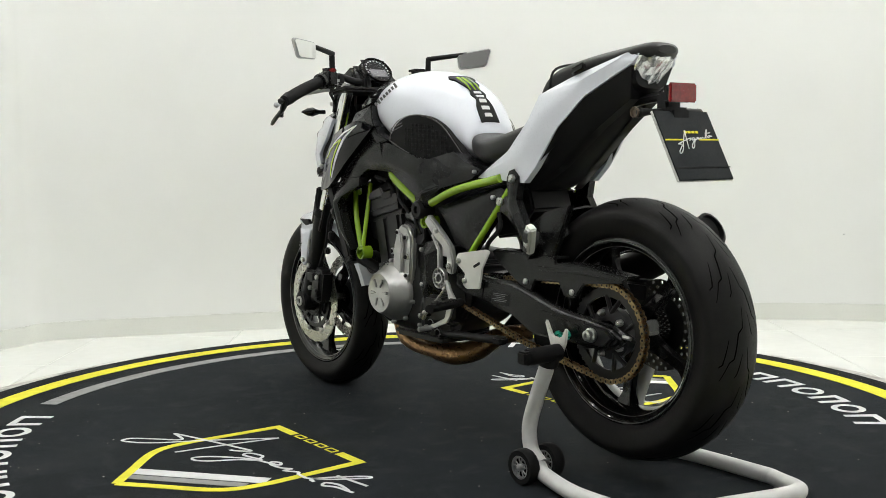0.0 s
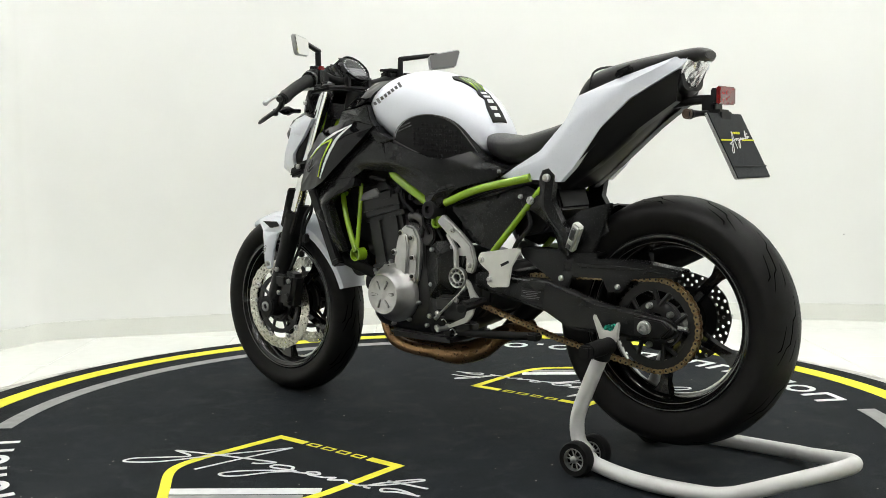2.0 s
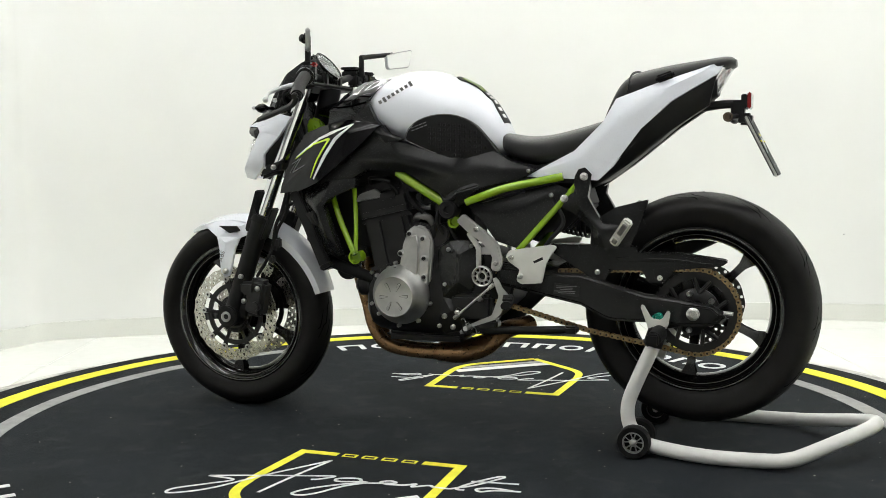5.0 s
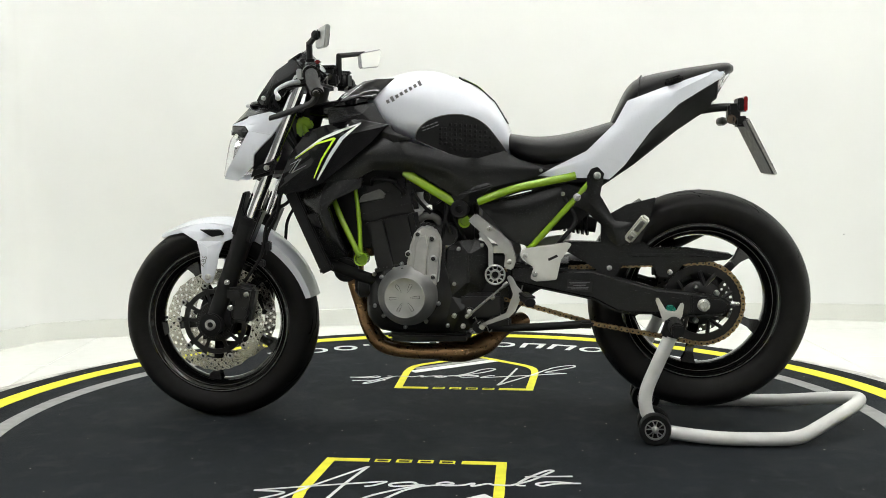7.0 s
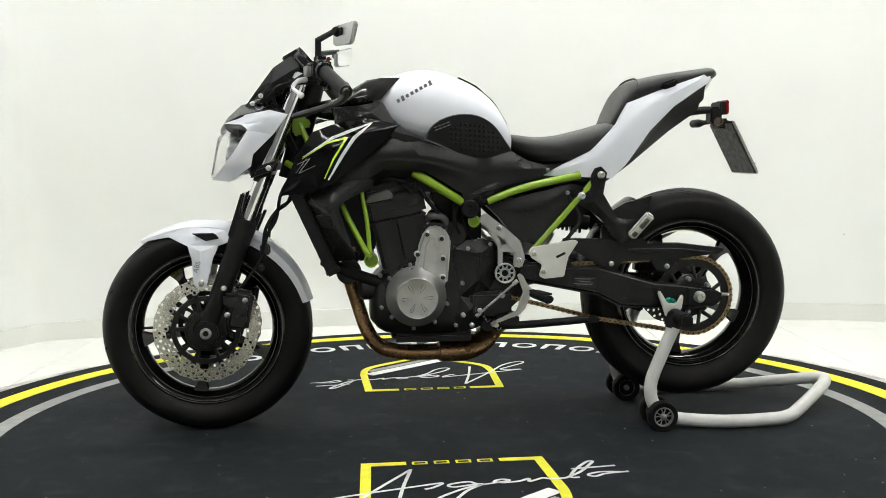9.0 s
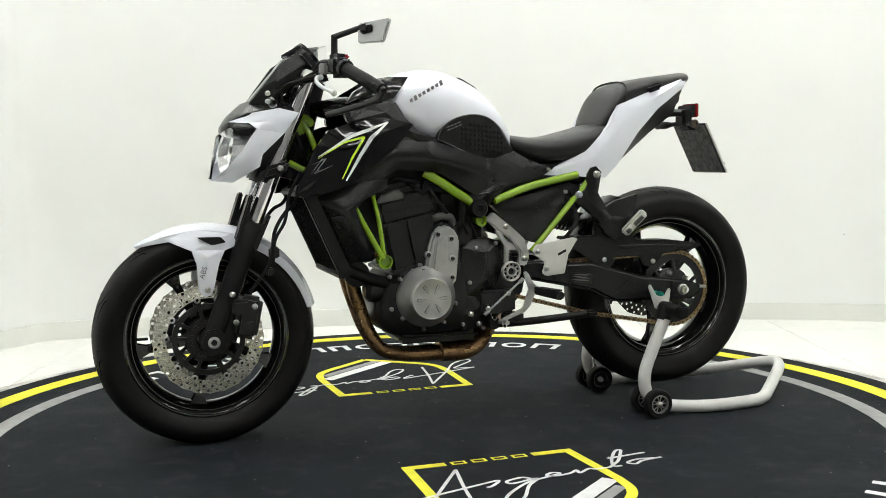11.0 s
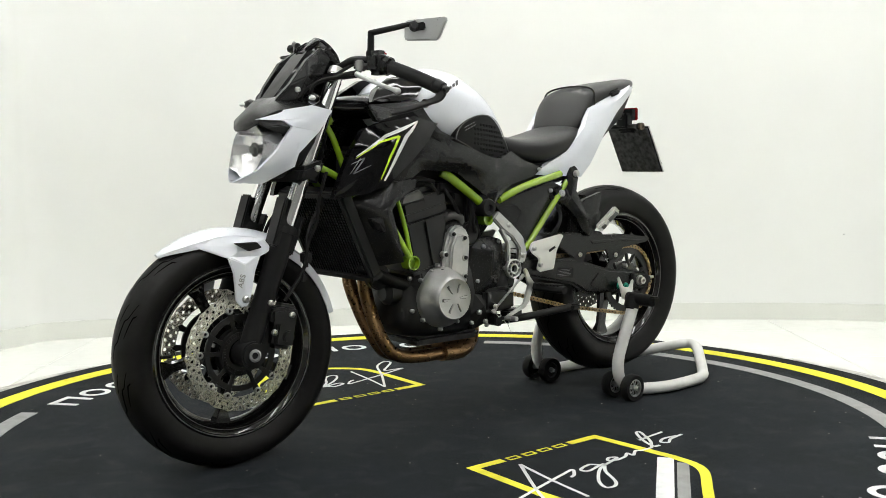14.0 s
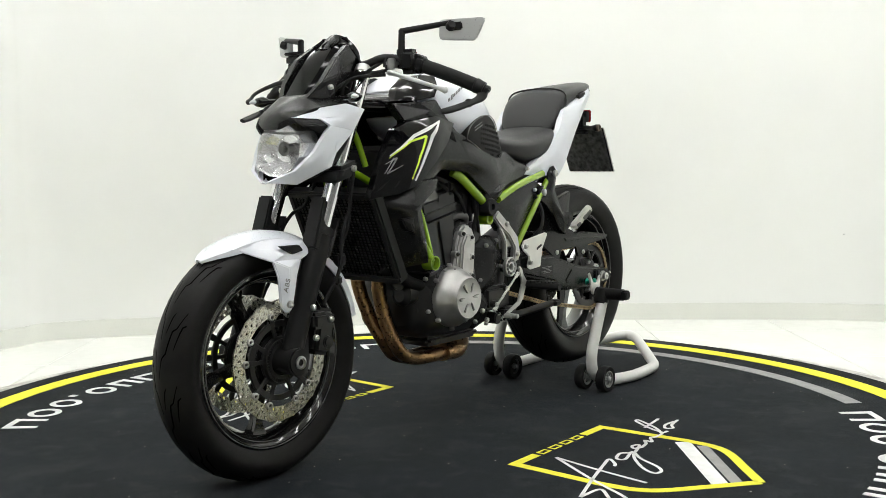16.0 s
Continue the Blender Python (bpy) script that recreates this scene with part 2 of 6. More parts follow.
def draped(bm, line, widths, lift=0.0015, step=0.006):
    """A painted strip (x, z) lying on a panel, its width running through the widths."""
    total = sum(math.dist(a, b) for a, b in zip(line, line[1:]))
    pts, run = [], 0.0
    for a, b in zip(line, line[1:]):
        n = max(1, int(math.dist(a, b) / step))
        for k in range(n):
            pts.append((a[0] + (b[0] - a[0]) * k / n, a[1] + (b[1] - a[1]) * k / n, (run + math.dist(a, b) * k / n) / total))
        run += math.dist(a, b)
    pts.append((*line[-1], 1.0))
    rows, last = [], 0.2
    for i, (x, z, t) in enumerate(pts):
        a, b = pts[max(i - 1, 0)], pts[min(i + 1, len(pts) - 1)]
        d = Vector((b[0] - a[0], 0, b[1] - a[1])).normalized()
        w = float(np.interp(t, np.linspace(0, 1, len(widths)), widths)) / 2
        y0, y1 = drape(bm, x + d.z * w, z - d.x * w), drape(bm, x - d.z * w, z + d.x * w)
        y0 = last if y0 < 0 else y0
        y1 = y0 if y1 < 0 else y1
        last = y1
        p, q = Vector((x + d.z * w, y0 + lift, z - d.x * w)), Vector((x - d.z * w, y1 + lift, z + d.x * w))
        rows.append([p, q, q - Vector((0, 0.003, 0)), p - Vector((0, 0.003, 0))])
    return skin(rows)


def facet(rim, mid, thick=0.012, bev=0.003, fold="fold"):
    """A folded fairing panel: outline of (x, z, y) round one or more ridge points, with a lip turned inward."""
    bm = bmesh.new()
    if fold != "soft":
        bm.faces.layers.int.new(fold)
    out = [bm.verts.new((x, y, z)) for x, z, y in rim]
    if fold == "soft":
        return soft_panel(bm, out, [bm.verts.new((x, y, z)) for x, z, y in mid], thick, bev)
    inn = [bm.verts.new((x, y - thick, z)) for x, z, y in rim]
    rid = [bm.verts.new((x, y, z)) for x, z, y in mid]
    n = len(rim)

    def near(i):
        a = (out[i].co + out[(i + 1) % n].co) / 2
        return min(rid, key=lambda v: (v.co.x - a.x) ** 2 + (v.co.z - a.z) ** 2)
    for i in range(n):
        a, b = near(i), near((i + 1) % n)
        bm.faces.new((out[i], out[(i + 1) % n], a))
        if a is not b:
            bm.faces.new((out[(i + 1) % n], b, a))
        bm.faces.new((out[i], inn[i], inn[(i + 1) % n], out[(i + 1) % n]))
    bm.faces.new(inn)
    bmesh.ops.recalc_face_normals(bm, faces=bm.faces)
    return soften(bm, bev, 2, 32)


def loft(stations, seg=28, n=5, power=2.4):
    """A body along x: stations of (x, half width, low z, high z[, power]) blended smoothly; superellipse sections."""
    st = [(*s, power) if len(s) == 4 else s for s in stations]
    cols = [spline([(s[0], s[1], s[2]) for s in st], n), spline([(s[3], s[4], 0) for s in st], n)]
    rings = []
    for a, b in zip(*cols):
        w, lo, hi, e = max(a.y, 0.002), a.z, b.x, max(b.y, 1.2)
        ring = []
        for k in range(seg):
            t = 2 * math.pi * k / seg
            c, s = math.cos(t), math.sin(t)
            ring.append((a.x, w * math.copysign(abs(c) ** (2 / e), c), (lo + hi) / 2 + (hi - lo) / 2 * math.copysign(abs(s) ** (2 / e), s)))
        rings.append(ring)
    return skin(rings)


def bolt(p, r=0.008, s=1, h=0.006):
    """A round-headed socket bolt facing sideways."""
    x, y, z = p
    head = lathe([(0.0005, h), (r * 0.45, h), (r * 0.5, h * 0.4), (r * 0.6, h), (r, h * 0.6), (r, -0.004), (0.0005, -0.004)], 14, False)
    return shift(flip(head, s), x, y, z)


def empty(name, label, category, group=""):
    return tagged(new(name), label, category, group)


# ---- the room ----
def room():
    floor = tagged(new("floor"), "white glazed tile floor with faint joints", "floor", kind="structure")
    part("grout_bed", box((0.2, -0.9, -0.09), (6.4, 7.0, 0.1), 0), GROUT, floor)
    lines = [(-1.94, 1.35), (-1.81, 1.62), (-1.2, 1.76), (-0.5, 1.93), (0.1, 2.0), (0.7, 2.02), (1.3, 2.0), (1.82, 1.95), (2.35, 1.8)]
    walls = [("wall_back", lines), ("wall_left", [(-2.75, -1.4), (-2.6, -0.7), (-1.94, 1.35)]), ("wall_right", [(2.35, 1.8), (3.0, -0.7), (3.15, -1.4)]), ("wall_left_front", [(-2.9, -4.3), (-2.75, -1.4)]), ("wall_right_front", [(3.15, -1.4), (3.3, -4.3)]), ("wall_front", [(3.3, -4.3), (-2.9, -4.3)])]
    for name, pts in walls:
        bm, bb = bmesh.new(), bmesh.new()
        pp = [Vector((x, y, 0)) for x, y in pts]
        if name == "wall_back":
            pp = spline([pp[0] + (pp[1] - pp[0]) * 0.0, pp[0] * 0.45 + pp[1] * 0.55 + Vector((0.02, -0.02, 0)), pp[1] + Vector((0.07, 0.0, 0))] + pp[2:], 6)
        nrm = []
        for i in range(len(pp)):
            d = (pp[min(i + 1, len(pp) - 1)] - pp[max(i - 1, 0)]).normalized()
            nrm.append(Vector((-d.y, d.x, 0)))
        for b, t0, t1, z0, z1 in ((bm, 0.0, 0.15, -0.05, 3.0), (bb, -0.012, -0.0005, -0.04, 0.052)):
            b2 = skin([[p + n * t0 + Vector((0, 0, z0)), p + n * t0 + Vector((0, 0, z1)), p + n * t1 + Vector((0, 0, z1)), p + n * t1 + Vector((0, 0, z0))] for p, n in zip(pp, nrm)])
            me = bpy.data.meshes.new("tmp")
            b2.to_mesh(me)
            b2.free()
            b.from_mesh(me)
            bpy.data.meshes.remove(me)
        # the unseen front walls are greyed only to hold back fill light
        tagged(part(name, bm, DARKWALL if name.endswith("front") else WALL, None), "unseen wall greyed to cut fill light" if name.endswith("front") else "plain off-white painted showroom wall", "wall", kind="structure")
        tagged(part("baseboard", bb, BASE, None), "white tile baseboard along the wall", "baseboard", kind="structure")
    part("scuff_mark", rod((1.935, 1.922, 0.386), (1.935, 1.945, 0.386), 0.003, None, 8), GREYPRINT, scene.objects["wall_back"])
    tagged(part("ceiling", box((0.2, -1.2, 3.05), (7, 7, 0.1), 0), CEIL, None), "plain white ceiling", "ceiling", kind="structure")
    first = None
    for x in (-1.5, 0.2, 1.9):
        for y in (-3.4, -2.2, -1.0, 0.2, 1.4):
            m = pose(x, y, 2.985)
            if first is None:
                first = empty("ceiling_light", "white linear LED batten on the ceiling", "ceiling light", "ceiling lights")
                part("housing", box((0, 0, 0.008), (1.24, 0.14, 0.02), 0.004), WHITETUBE, first)
                part("diffuser", box((0, 0, -0.008), (1.2, 0.11, 0.024), 0.01, 3), LAMP, first)
                first.matrix_basis = m
            else:
                copy_thing(first, m)
    return floor


BASE = material("white skirting tile", (0.74, 0.75, 0.70), 0.3, vary=0.03, scale=4, bump=0.01)
floor = room()


# ---- turntable and its printed mat ----
def ring(r0, r1, a0, a1, z, h=0.0012, seg=None):
    """A flat printed arc, angles in degrees."""
    n = seg or max(4, int(abs(a1 - a0) / 2))
    full = abs(a1 - a0) >= 360
    rows = []
    for i in range(n + (0 if full else 1)):
        a = radians(a0 + (a1 - a0) * i / n)
        rows.append([(r * math.cos(a), r * math.sin(a), zz) for r, zz in ((r0, z), (r1, z), (r1, z + h), (r0, z + h))])
    if full:
        rows.append(rows[0])
    bm = skin(rows, True, not full)
    bmesh.ops.remove_doubles(bm, verts=bm.verts, dist=1e-6)
    return bm


def ribbon(pts, w, z, h=0.0008, n=6):
    """A flat brush stroke through the points."""
    path = spline([(x, y, 0) for x, y in pts], n)
    rows = []
    for i, q in enumerate(path):
        d = path[min(i + 1, len(path) - 1)] - path[max(i - 1, 0)]
        d = d.normalized() if d.length > 1e-9 else Vector((1, 0, 0))
        s = Vector((-d.y, d.x, 0)) * w / 2
        rows.append([q - s + Vector((0, 0, z)), q + s + Vector((0, 0, z)), q + s + Vector((0, 0, z + h)), q - s + Vector((0, 0, z + h))])
    return skin(rows)


def turntable():
    edge = tagged(new("turntable_frame"), "scuffed pale steel ring let into the floor round the turntable", "turntable frame", kind="structure")
    part("ring_plate", turned(lathe([(1.571, -0.034), (1.571, -0.006), (1.60, -0.006), (1.695, -0.026), (1.70, -0.034)], 180), Matrix.Rotation(radians(90), 4, "X")), RIMEDGE, edge)
    mat = empty("turntable_mat", "round dark carpet mat with yellow ring, printed emblems and white lettering", "turntable mat")
    disc = bmesh.new()
    bmesh.ops.create_cone(disc, cap_ends=True, segments=180, radius1=1.565, radius2=1.565, depth=0.05)
    part("mat", soften(shift(disc, 0, 0, -0.0255), 0.003, 2, 60), MAT, mat)
    part("yellow_ring", ring(1.418, 1.485, 0, 360, -0.0005, 0.0015, 180), YELLOW, mat, "yellow printed ring near the rim")
    for a0, a1 in ((127.5, 214.5), (-52.5, 36)):
        part("grey_arc", ring(1.262, 1.318, a0, a1, -0.0005), GREYPRINT, mat, "grey printed arc")
    # lettering stands as plain outlined blocks, one a character
    widths = [4.9, 4.7, 3.9, 4.7, 4.6, 4.2, 4.5, 3.7, 4.5, 3.9, 4.7, 1.6, 4.5, 4.7, 4.9]
    for mid in (82, 262):
        at = mid - (sum(widths) + 14 * 1.25) / 2
        for i, w in enumerate(widths):
            a = at + w / 2
            at += w + 1.25
            if i == 11:
                bm = ring(1.268, 1.292, a - 0.55, a + 0.55, -0.0005)
            elif i in (1, 3, 6, 10, 12, 13):
                path = [(1.242 + 0.041 * math.cos(q), radians(a) + radians(w / 2 - 0.45) * math.sin(q)) for q in [2 * math.pi * k / 20 for k in range(21)]]
                bm = ribbon([(r * math.cos(t), r * math.sin(t)) for r, t in path], 0.019, -0.0006, n=2)
            else:
                bm = join(ring(1.272, 1.292, a - w / 2, a + w / 2, -0.0005), ring(1.192, 1.273, a - w / 2, a - w / 2 + 1.0, -0.0006), ring(1.192, 1.273, a + w / 2 - 1.0, a + w / 2, -0.0006))
            part("letter_block", bm, WHITEPRINT, mat)
    for k in (0, 1):
        to = Matrix.Rotation(math.pi * k, 4, "Z") @ Matrix(((0.9916, -0.129, 0, -0.07), (-0.129, -0.9916, 0, -0.402), (0, 0, 1, 0), (0, 0, 0, 1)))
        for s in (1, -1):
            line = [(0.12 * s, 0.012), (0.2205 * s, 0.012)]
            part("emblem_corner", turned(ribbon([line[0], line[1]], 0.026, -0.0004, n=1), to), YELLOW, mat)
            path = [(0.2215 * s, 0.0), (0.232 * s, 0.27), (0.222 * s, 0.35), (0.185 * s, 0.41), (0.09 * s, 0.49), (0.0, 0.565)]
            path = [path[0]] + [tuple(q[:2]) for q in spline([(x, y, 0) for x, y in path[1:5]], 5)] + [path[5]]
            part("emblem_side", turned(ribbon(path, 0.026, -0.0003, n=1), to), YELLOW, mat)
        for i in range(4):
            x0 = -0.105 + i * 0.056
            part("emblem_block", turned(join(ribbon([(x0, 0.003), (x0 + 0.04, 0.003)], 0.005, -0.0004, n=1), ribbon([(x0, 0.022), (x0 + 0.04, 0.022)], 0.005, -0.0004, n=1), ribbon([(x0 + 0.003, 0.003), (x0 + 0.003, 0.022)], 0.006, -0.0003, n=1), ribbon([(x0 + 0.037, 0.003), (x0 + 0.037, 0.022)], 0.006, -0.0003, n=1)), to), YELLOW, mat)
        part("emblem_stripe", turned(ribbon([(0.212, 0.268), (-0.072, 0.497)], 0.042, -0.0005, n=1), to), WHITEPRINT, mat, "white diagonal stripe")
        part("emblem_stripe", turned(ribbon([(0.21, 0.325), (-0.035, 0.522)], 0.03, -0.0005, n=1), to), GREYPRINT, mat, "grey diagonal stripe")
        for st in NAME + TAIL:
            part("script_stroke", turned(ribbon(st, 0.0085, 0.0002), to), WHITEPRINT, mat, "white handwritten-style flourish")
    return mat


NAME = [
    [(-0.112, 0.067), (-0.219, 0.237), (-0.29, 0.364), (-0.36, 0.42), (-0.37, 0.39), (-0.31, 0.33), (-0.27, 0.285), (-0.344, 0.276)],
    [(-0.112, 0.067), (-0.141, 0.208), (-0.163, 0.35)],
    [(-0.344, 0.276), (-0.221, 0.235), (-0.091, 0.196), (-0.045, 0.185), (-0.07, 0.215), (-0.09, 0.225)],
    [(0.035, 0.201), (0.016, 0.183), (-0.029, 0.198), (-0.02, 0.218), (0.049, 0.202), (0.007, 0.248), (-0.03, 0.312), (-0.06, 0.338), (-0.084, 0.33), (-0.058, 0.285), (0.014, 0.224), (0.08, 0.2), (0.117, 0.187), (0.1, 0.175), (0.08, 0.19), (0.1, 0.202)],
    [(0.1, 0.202), (0.14, 0.195), (0.166, 0.178), (0.165, 0.2), (0.2, 0.178), (0.215, 0.186), (0.255, 0.186)],
]
TAIL = [
    [(0.255, 0.186), (0.30, 0.145), (0.34, 0.085), (0.352, 0.062), (0.335, 0.065), (0.29, 0.13), (0.27, 0.18), (0.29, 0.185)],
    [(0.285, 0.117), (0.40, 0.103)],
    [(0.40, 0.155), (0.35, 0.15), (0.316, 0.167), (0.33, 0.183), (0.36, 0.165), (0.42, 0.155)],
]
mat_thing = turntable()


# ---- the motorcycle: x forward from the front axle, y to its left, z up ----
bike = empty("motorcycle", "white and black naked motorcycle with green frame on a stand", "motorcycle")
FW, RW = Vector((0.007, 0, 0.295)), Vector((-1.407, 0, 0.365))


def tyre_mesh(R, w, bead):
    h = w / 2
    pr = [(bead, -h * 0.72), (bead + 0.012, -h * 0.86), (R * 0.845, -h), (R * 0.905, -h * 0.96), (R * 0.955, -h * 0.72), (R * 0.985, -h * 0.4), (R, -h * 0.12)]
    pr = pr + [(r, -y) for r, y in pr[::-1]]
    pr = [(q.x, q.y) for q in spline([(r, y, 0) for r, y in pr], 3)] + [(bead, h * 0.6), (bead, -h * 0.6)]
    return lathe(pr, 96)


def grooves(R, w):
    """Slanted rain grooves as near-black strips on the tread, their shade painted in."""
    h, out = w / 2, []

    def at(a, y):
        q = abs(y) / h
        r = float(np.interp(q, [0, 0.12, 0.4, 0.72, 0.96], [R, R, R * 0.985, R * 0.955, R * 0.905])) + 0.0012
        return Vector((r * math.cos(a), y, r * math.sin(a)))
    # main zigzag, shoulder groove, short inner groove
    lines = (((0.0, 0.04), (0.15, 0.13), (0.185, 0.27), (0.36, 0.40), (0.385, 0.53), (0.52, 0.74)), ((0.22, 0.56), (0.40, 0.72), (0.44, 0.88)), ((0.33, 0.14), (0.47, 0.25), (0.50, 0.33)))
    for k in range(11):
        for s in (1, -1):
            off = 2 * math.pi * k / 11 + (0 if s > 0 else math.pi / 11)
            for line, wd in zip(lines, (0.0019, 0.0016, 0.0014)):
                pts = []
                for (a1, y1), (a2, y2) in zip(line, line[1:]):
                    pts += [(a1 + (a2 - a1) * j / 4, y1 + (y2 - y1) * j / 4) for j in range(4)]
                pts.append(line[-1])
                rows = []
                for i, (a, y) in enumerate(pts):
                    (pa, py), (na, ny) = pts[max(i - 1, 0)], pts[min(i + 1, len(pts) - 1)]
                    d = Vector(((na - pa) * R, (ny - py) * h)).normalized()
                    half = wd * (0.3 + 0.7 * math.sin(math.pi * (i + 0.6) / (len(pts) + 0.2)))
                    rows.append([at(off + a - d.y * half / R, s * (h * y + d.x * half)), at(off + a + d.y * half / R, s * (h * y - d.x * half))])
                out.append(skin(rows, False, False))
    return join(*out)


def disc_mesh(r0, r1, th=0.0045, seg=72, scallops=24):
    """A petal brake disc with drilled holes."""
    bm = bmesh.new()
    rows = 3
    grid = []
    for i in range(seg):
        a = 2 * math.pi * i / seg
        wave = 1 + 0.011 * math.cos(a * scallops)
        grid.append([bm.verts.new(((r0 + (r1 * wave - r0) * j / rows) * math.cos(a), 0, (r0 + (r1 * wave - r0) * j / rows) * math.sin(a))) for j in range(rows + 1)])
    for i in range(seg):
        for j in range(rows):
            cell = (grid[i][j], grid[i][j + 1], grid[(i + 1) % seg][j + 1], grid[(i + 1) % seg][j])
            if (i + j) % 2:
                bm.faces.new(cell)
                continue
            mid = sum((v.co for v in cell), Vector()) / 4
            size = 0.37 * min((cell[0].co - cell[1].co).length, (cell[1].co - cell[2].co).length)
            turn = math.atan2(cell[0].co.z - mid.z, cell[0].co.x - mid.x)
            step = math.copysign(math.pi / 4, (cell[0].co - mid).cross(cell[1].co - mid).y * -1)
            rim = [bm.verts.new((mid.x + size * math.cos(turn + step * (k - 0.5)), 0, mid.z + size * math.sin(turn + step * (k - 0.5)))) for k in range(8)]
            for k in range(4):
                bm.faces.new((cell[k], rim[2 * k + 1], rim[2 * k]))
                bm.faces.new((cell[k], cell[(k + 1) % 4], rim[(2 * k + 2) % 8], rim[2 * k + 1]))
    r = bmesh.ops.extrude_face_region(bm, geom=bm.faces[:])
    bmesh.ops.translate(bm, vec=(0, th, 0), verts=[v for v in r["geom"] if isinstance(v, bmesh.types.BMVert)])
    return bm


def wheel(parent, name, R, w, bead, turns, hub_r, hub_w):
    wh = tagged(new(name), "gloss black cast five-spoke wheel with road tyre")
    wh.parent = parent
    h = w / 2
    part("tyre", tyre_mesh(R, w, bead), TYRE, wh, "black road tyre with slanted rain grooves")
    part("tread_pattern", grooves(R, w), GROOVESHADE, wh, "", "stuff")
    rim = [(bead + 0.004, -h * 0.74), (bead + 0.006, -h * 0.64), (bead - 0.012, -h * 0.58), (bead - 0.020, -h * 0.3), (bead - 0.024, 0), (bead - 0.020, h * 0.3), (bead - 0.012, h * 0.58), (bead + 0.006, h * 0.64), (bead + 0.004, h * 0.74), (bead - 0.008, h * 0.76), (bead - 0.02, h * 0.62), (bead - 0.03, h * 0.32), (bead - 0.036, 0.008), (bead - 0.036, -0.008), (bead - 0.03, -h * 0.32), (bead - 0.02, -h * 0.62), (bead - 0.008, -h * 0.76)]
    part("rim", lathe(rim, 80), RIM, wh)
    for s in (1, -1):
        # thin grey rings put the highlight along the rim edge into colour
        for r, y, th in ((bead - 0.004, 0.768, 0.0013), (bead - 0.0185, 0.63, 0.001)):
            part("rim_highlight", lathe([(r + th * math.cos(q), s * h * y + th * math.sin(q)) for q in [2 * math.pi * k / 6 for k in range(6)]], 80), CASTGREY, wh, "painted highlight along the rim edge")
    part("hub", lathe([(hub_r, -hub_w), (hub_r, hub_w), (hub_r * 0.6, hub_w + 0.004), (0.012, hub_w + 0.004), (0.012, -hub_w - 0.004), (hub_r * 0.6, -hub_w - 0.004)], 32), RIM, wh)
    for a in turns:
        sp = bmesh.new()
        rows = []
        for t, ww, tt in ((hub_r * 0.7, 0.019, 0.018), (hub_r + 0.02, 0.013, 0.016), (0.13, 0.010, 0.0125), (bead - 0.06, 0.011, 0.012), (bead - 0.026, 0.024, 0.018)):
            rows.append([(t, -tt, -ww), (t, -tt * 0.55, -ww * 0.2), (t, tt * 0.55, -ww * 0.2), (t, tt, -ww), (t, tt, ww), (t, tt * 0.55, ww * 0.4), (t, -tt * 0.55, ww * 0.4), (t, -tt, ww)])
        part("spoke", turned(skin(rows), Matrix.Rotation(-radians(a), 4, "Y")), RIM, wh)
    part("valve", rod((bead - 0.03, 0, 0), (bead - 0.065, 0, 0), 0.004), RUBBER, wh)
    return wh


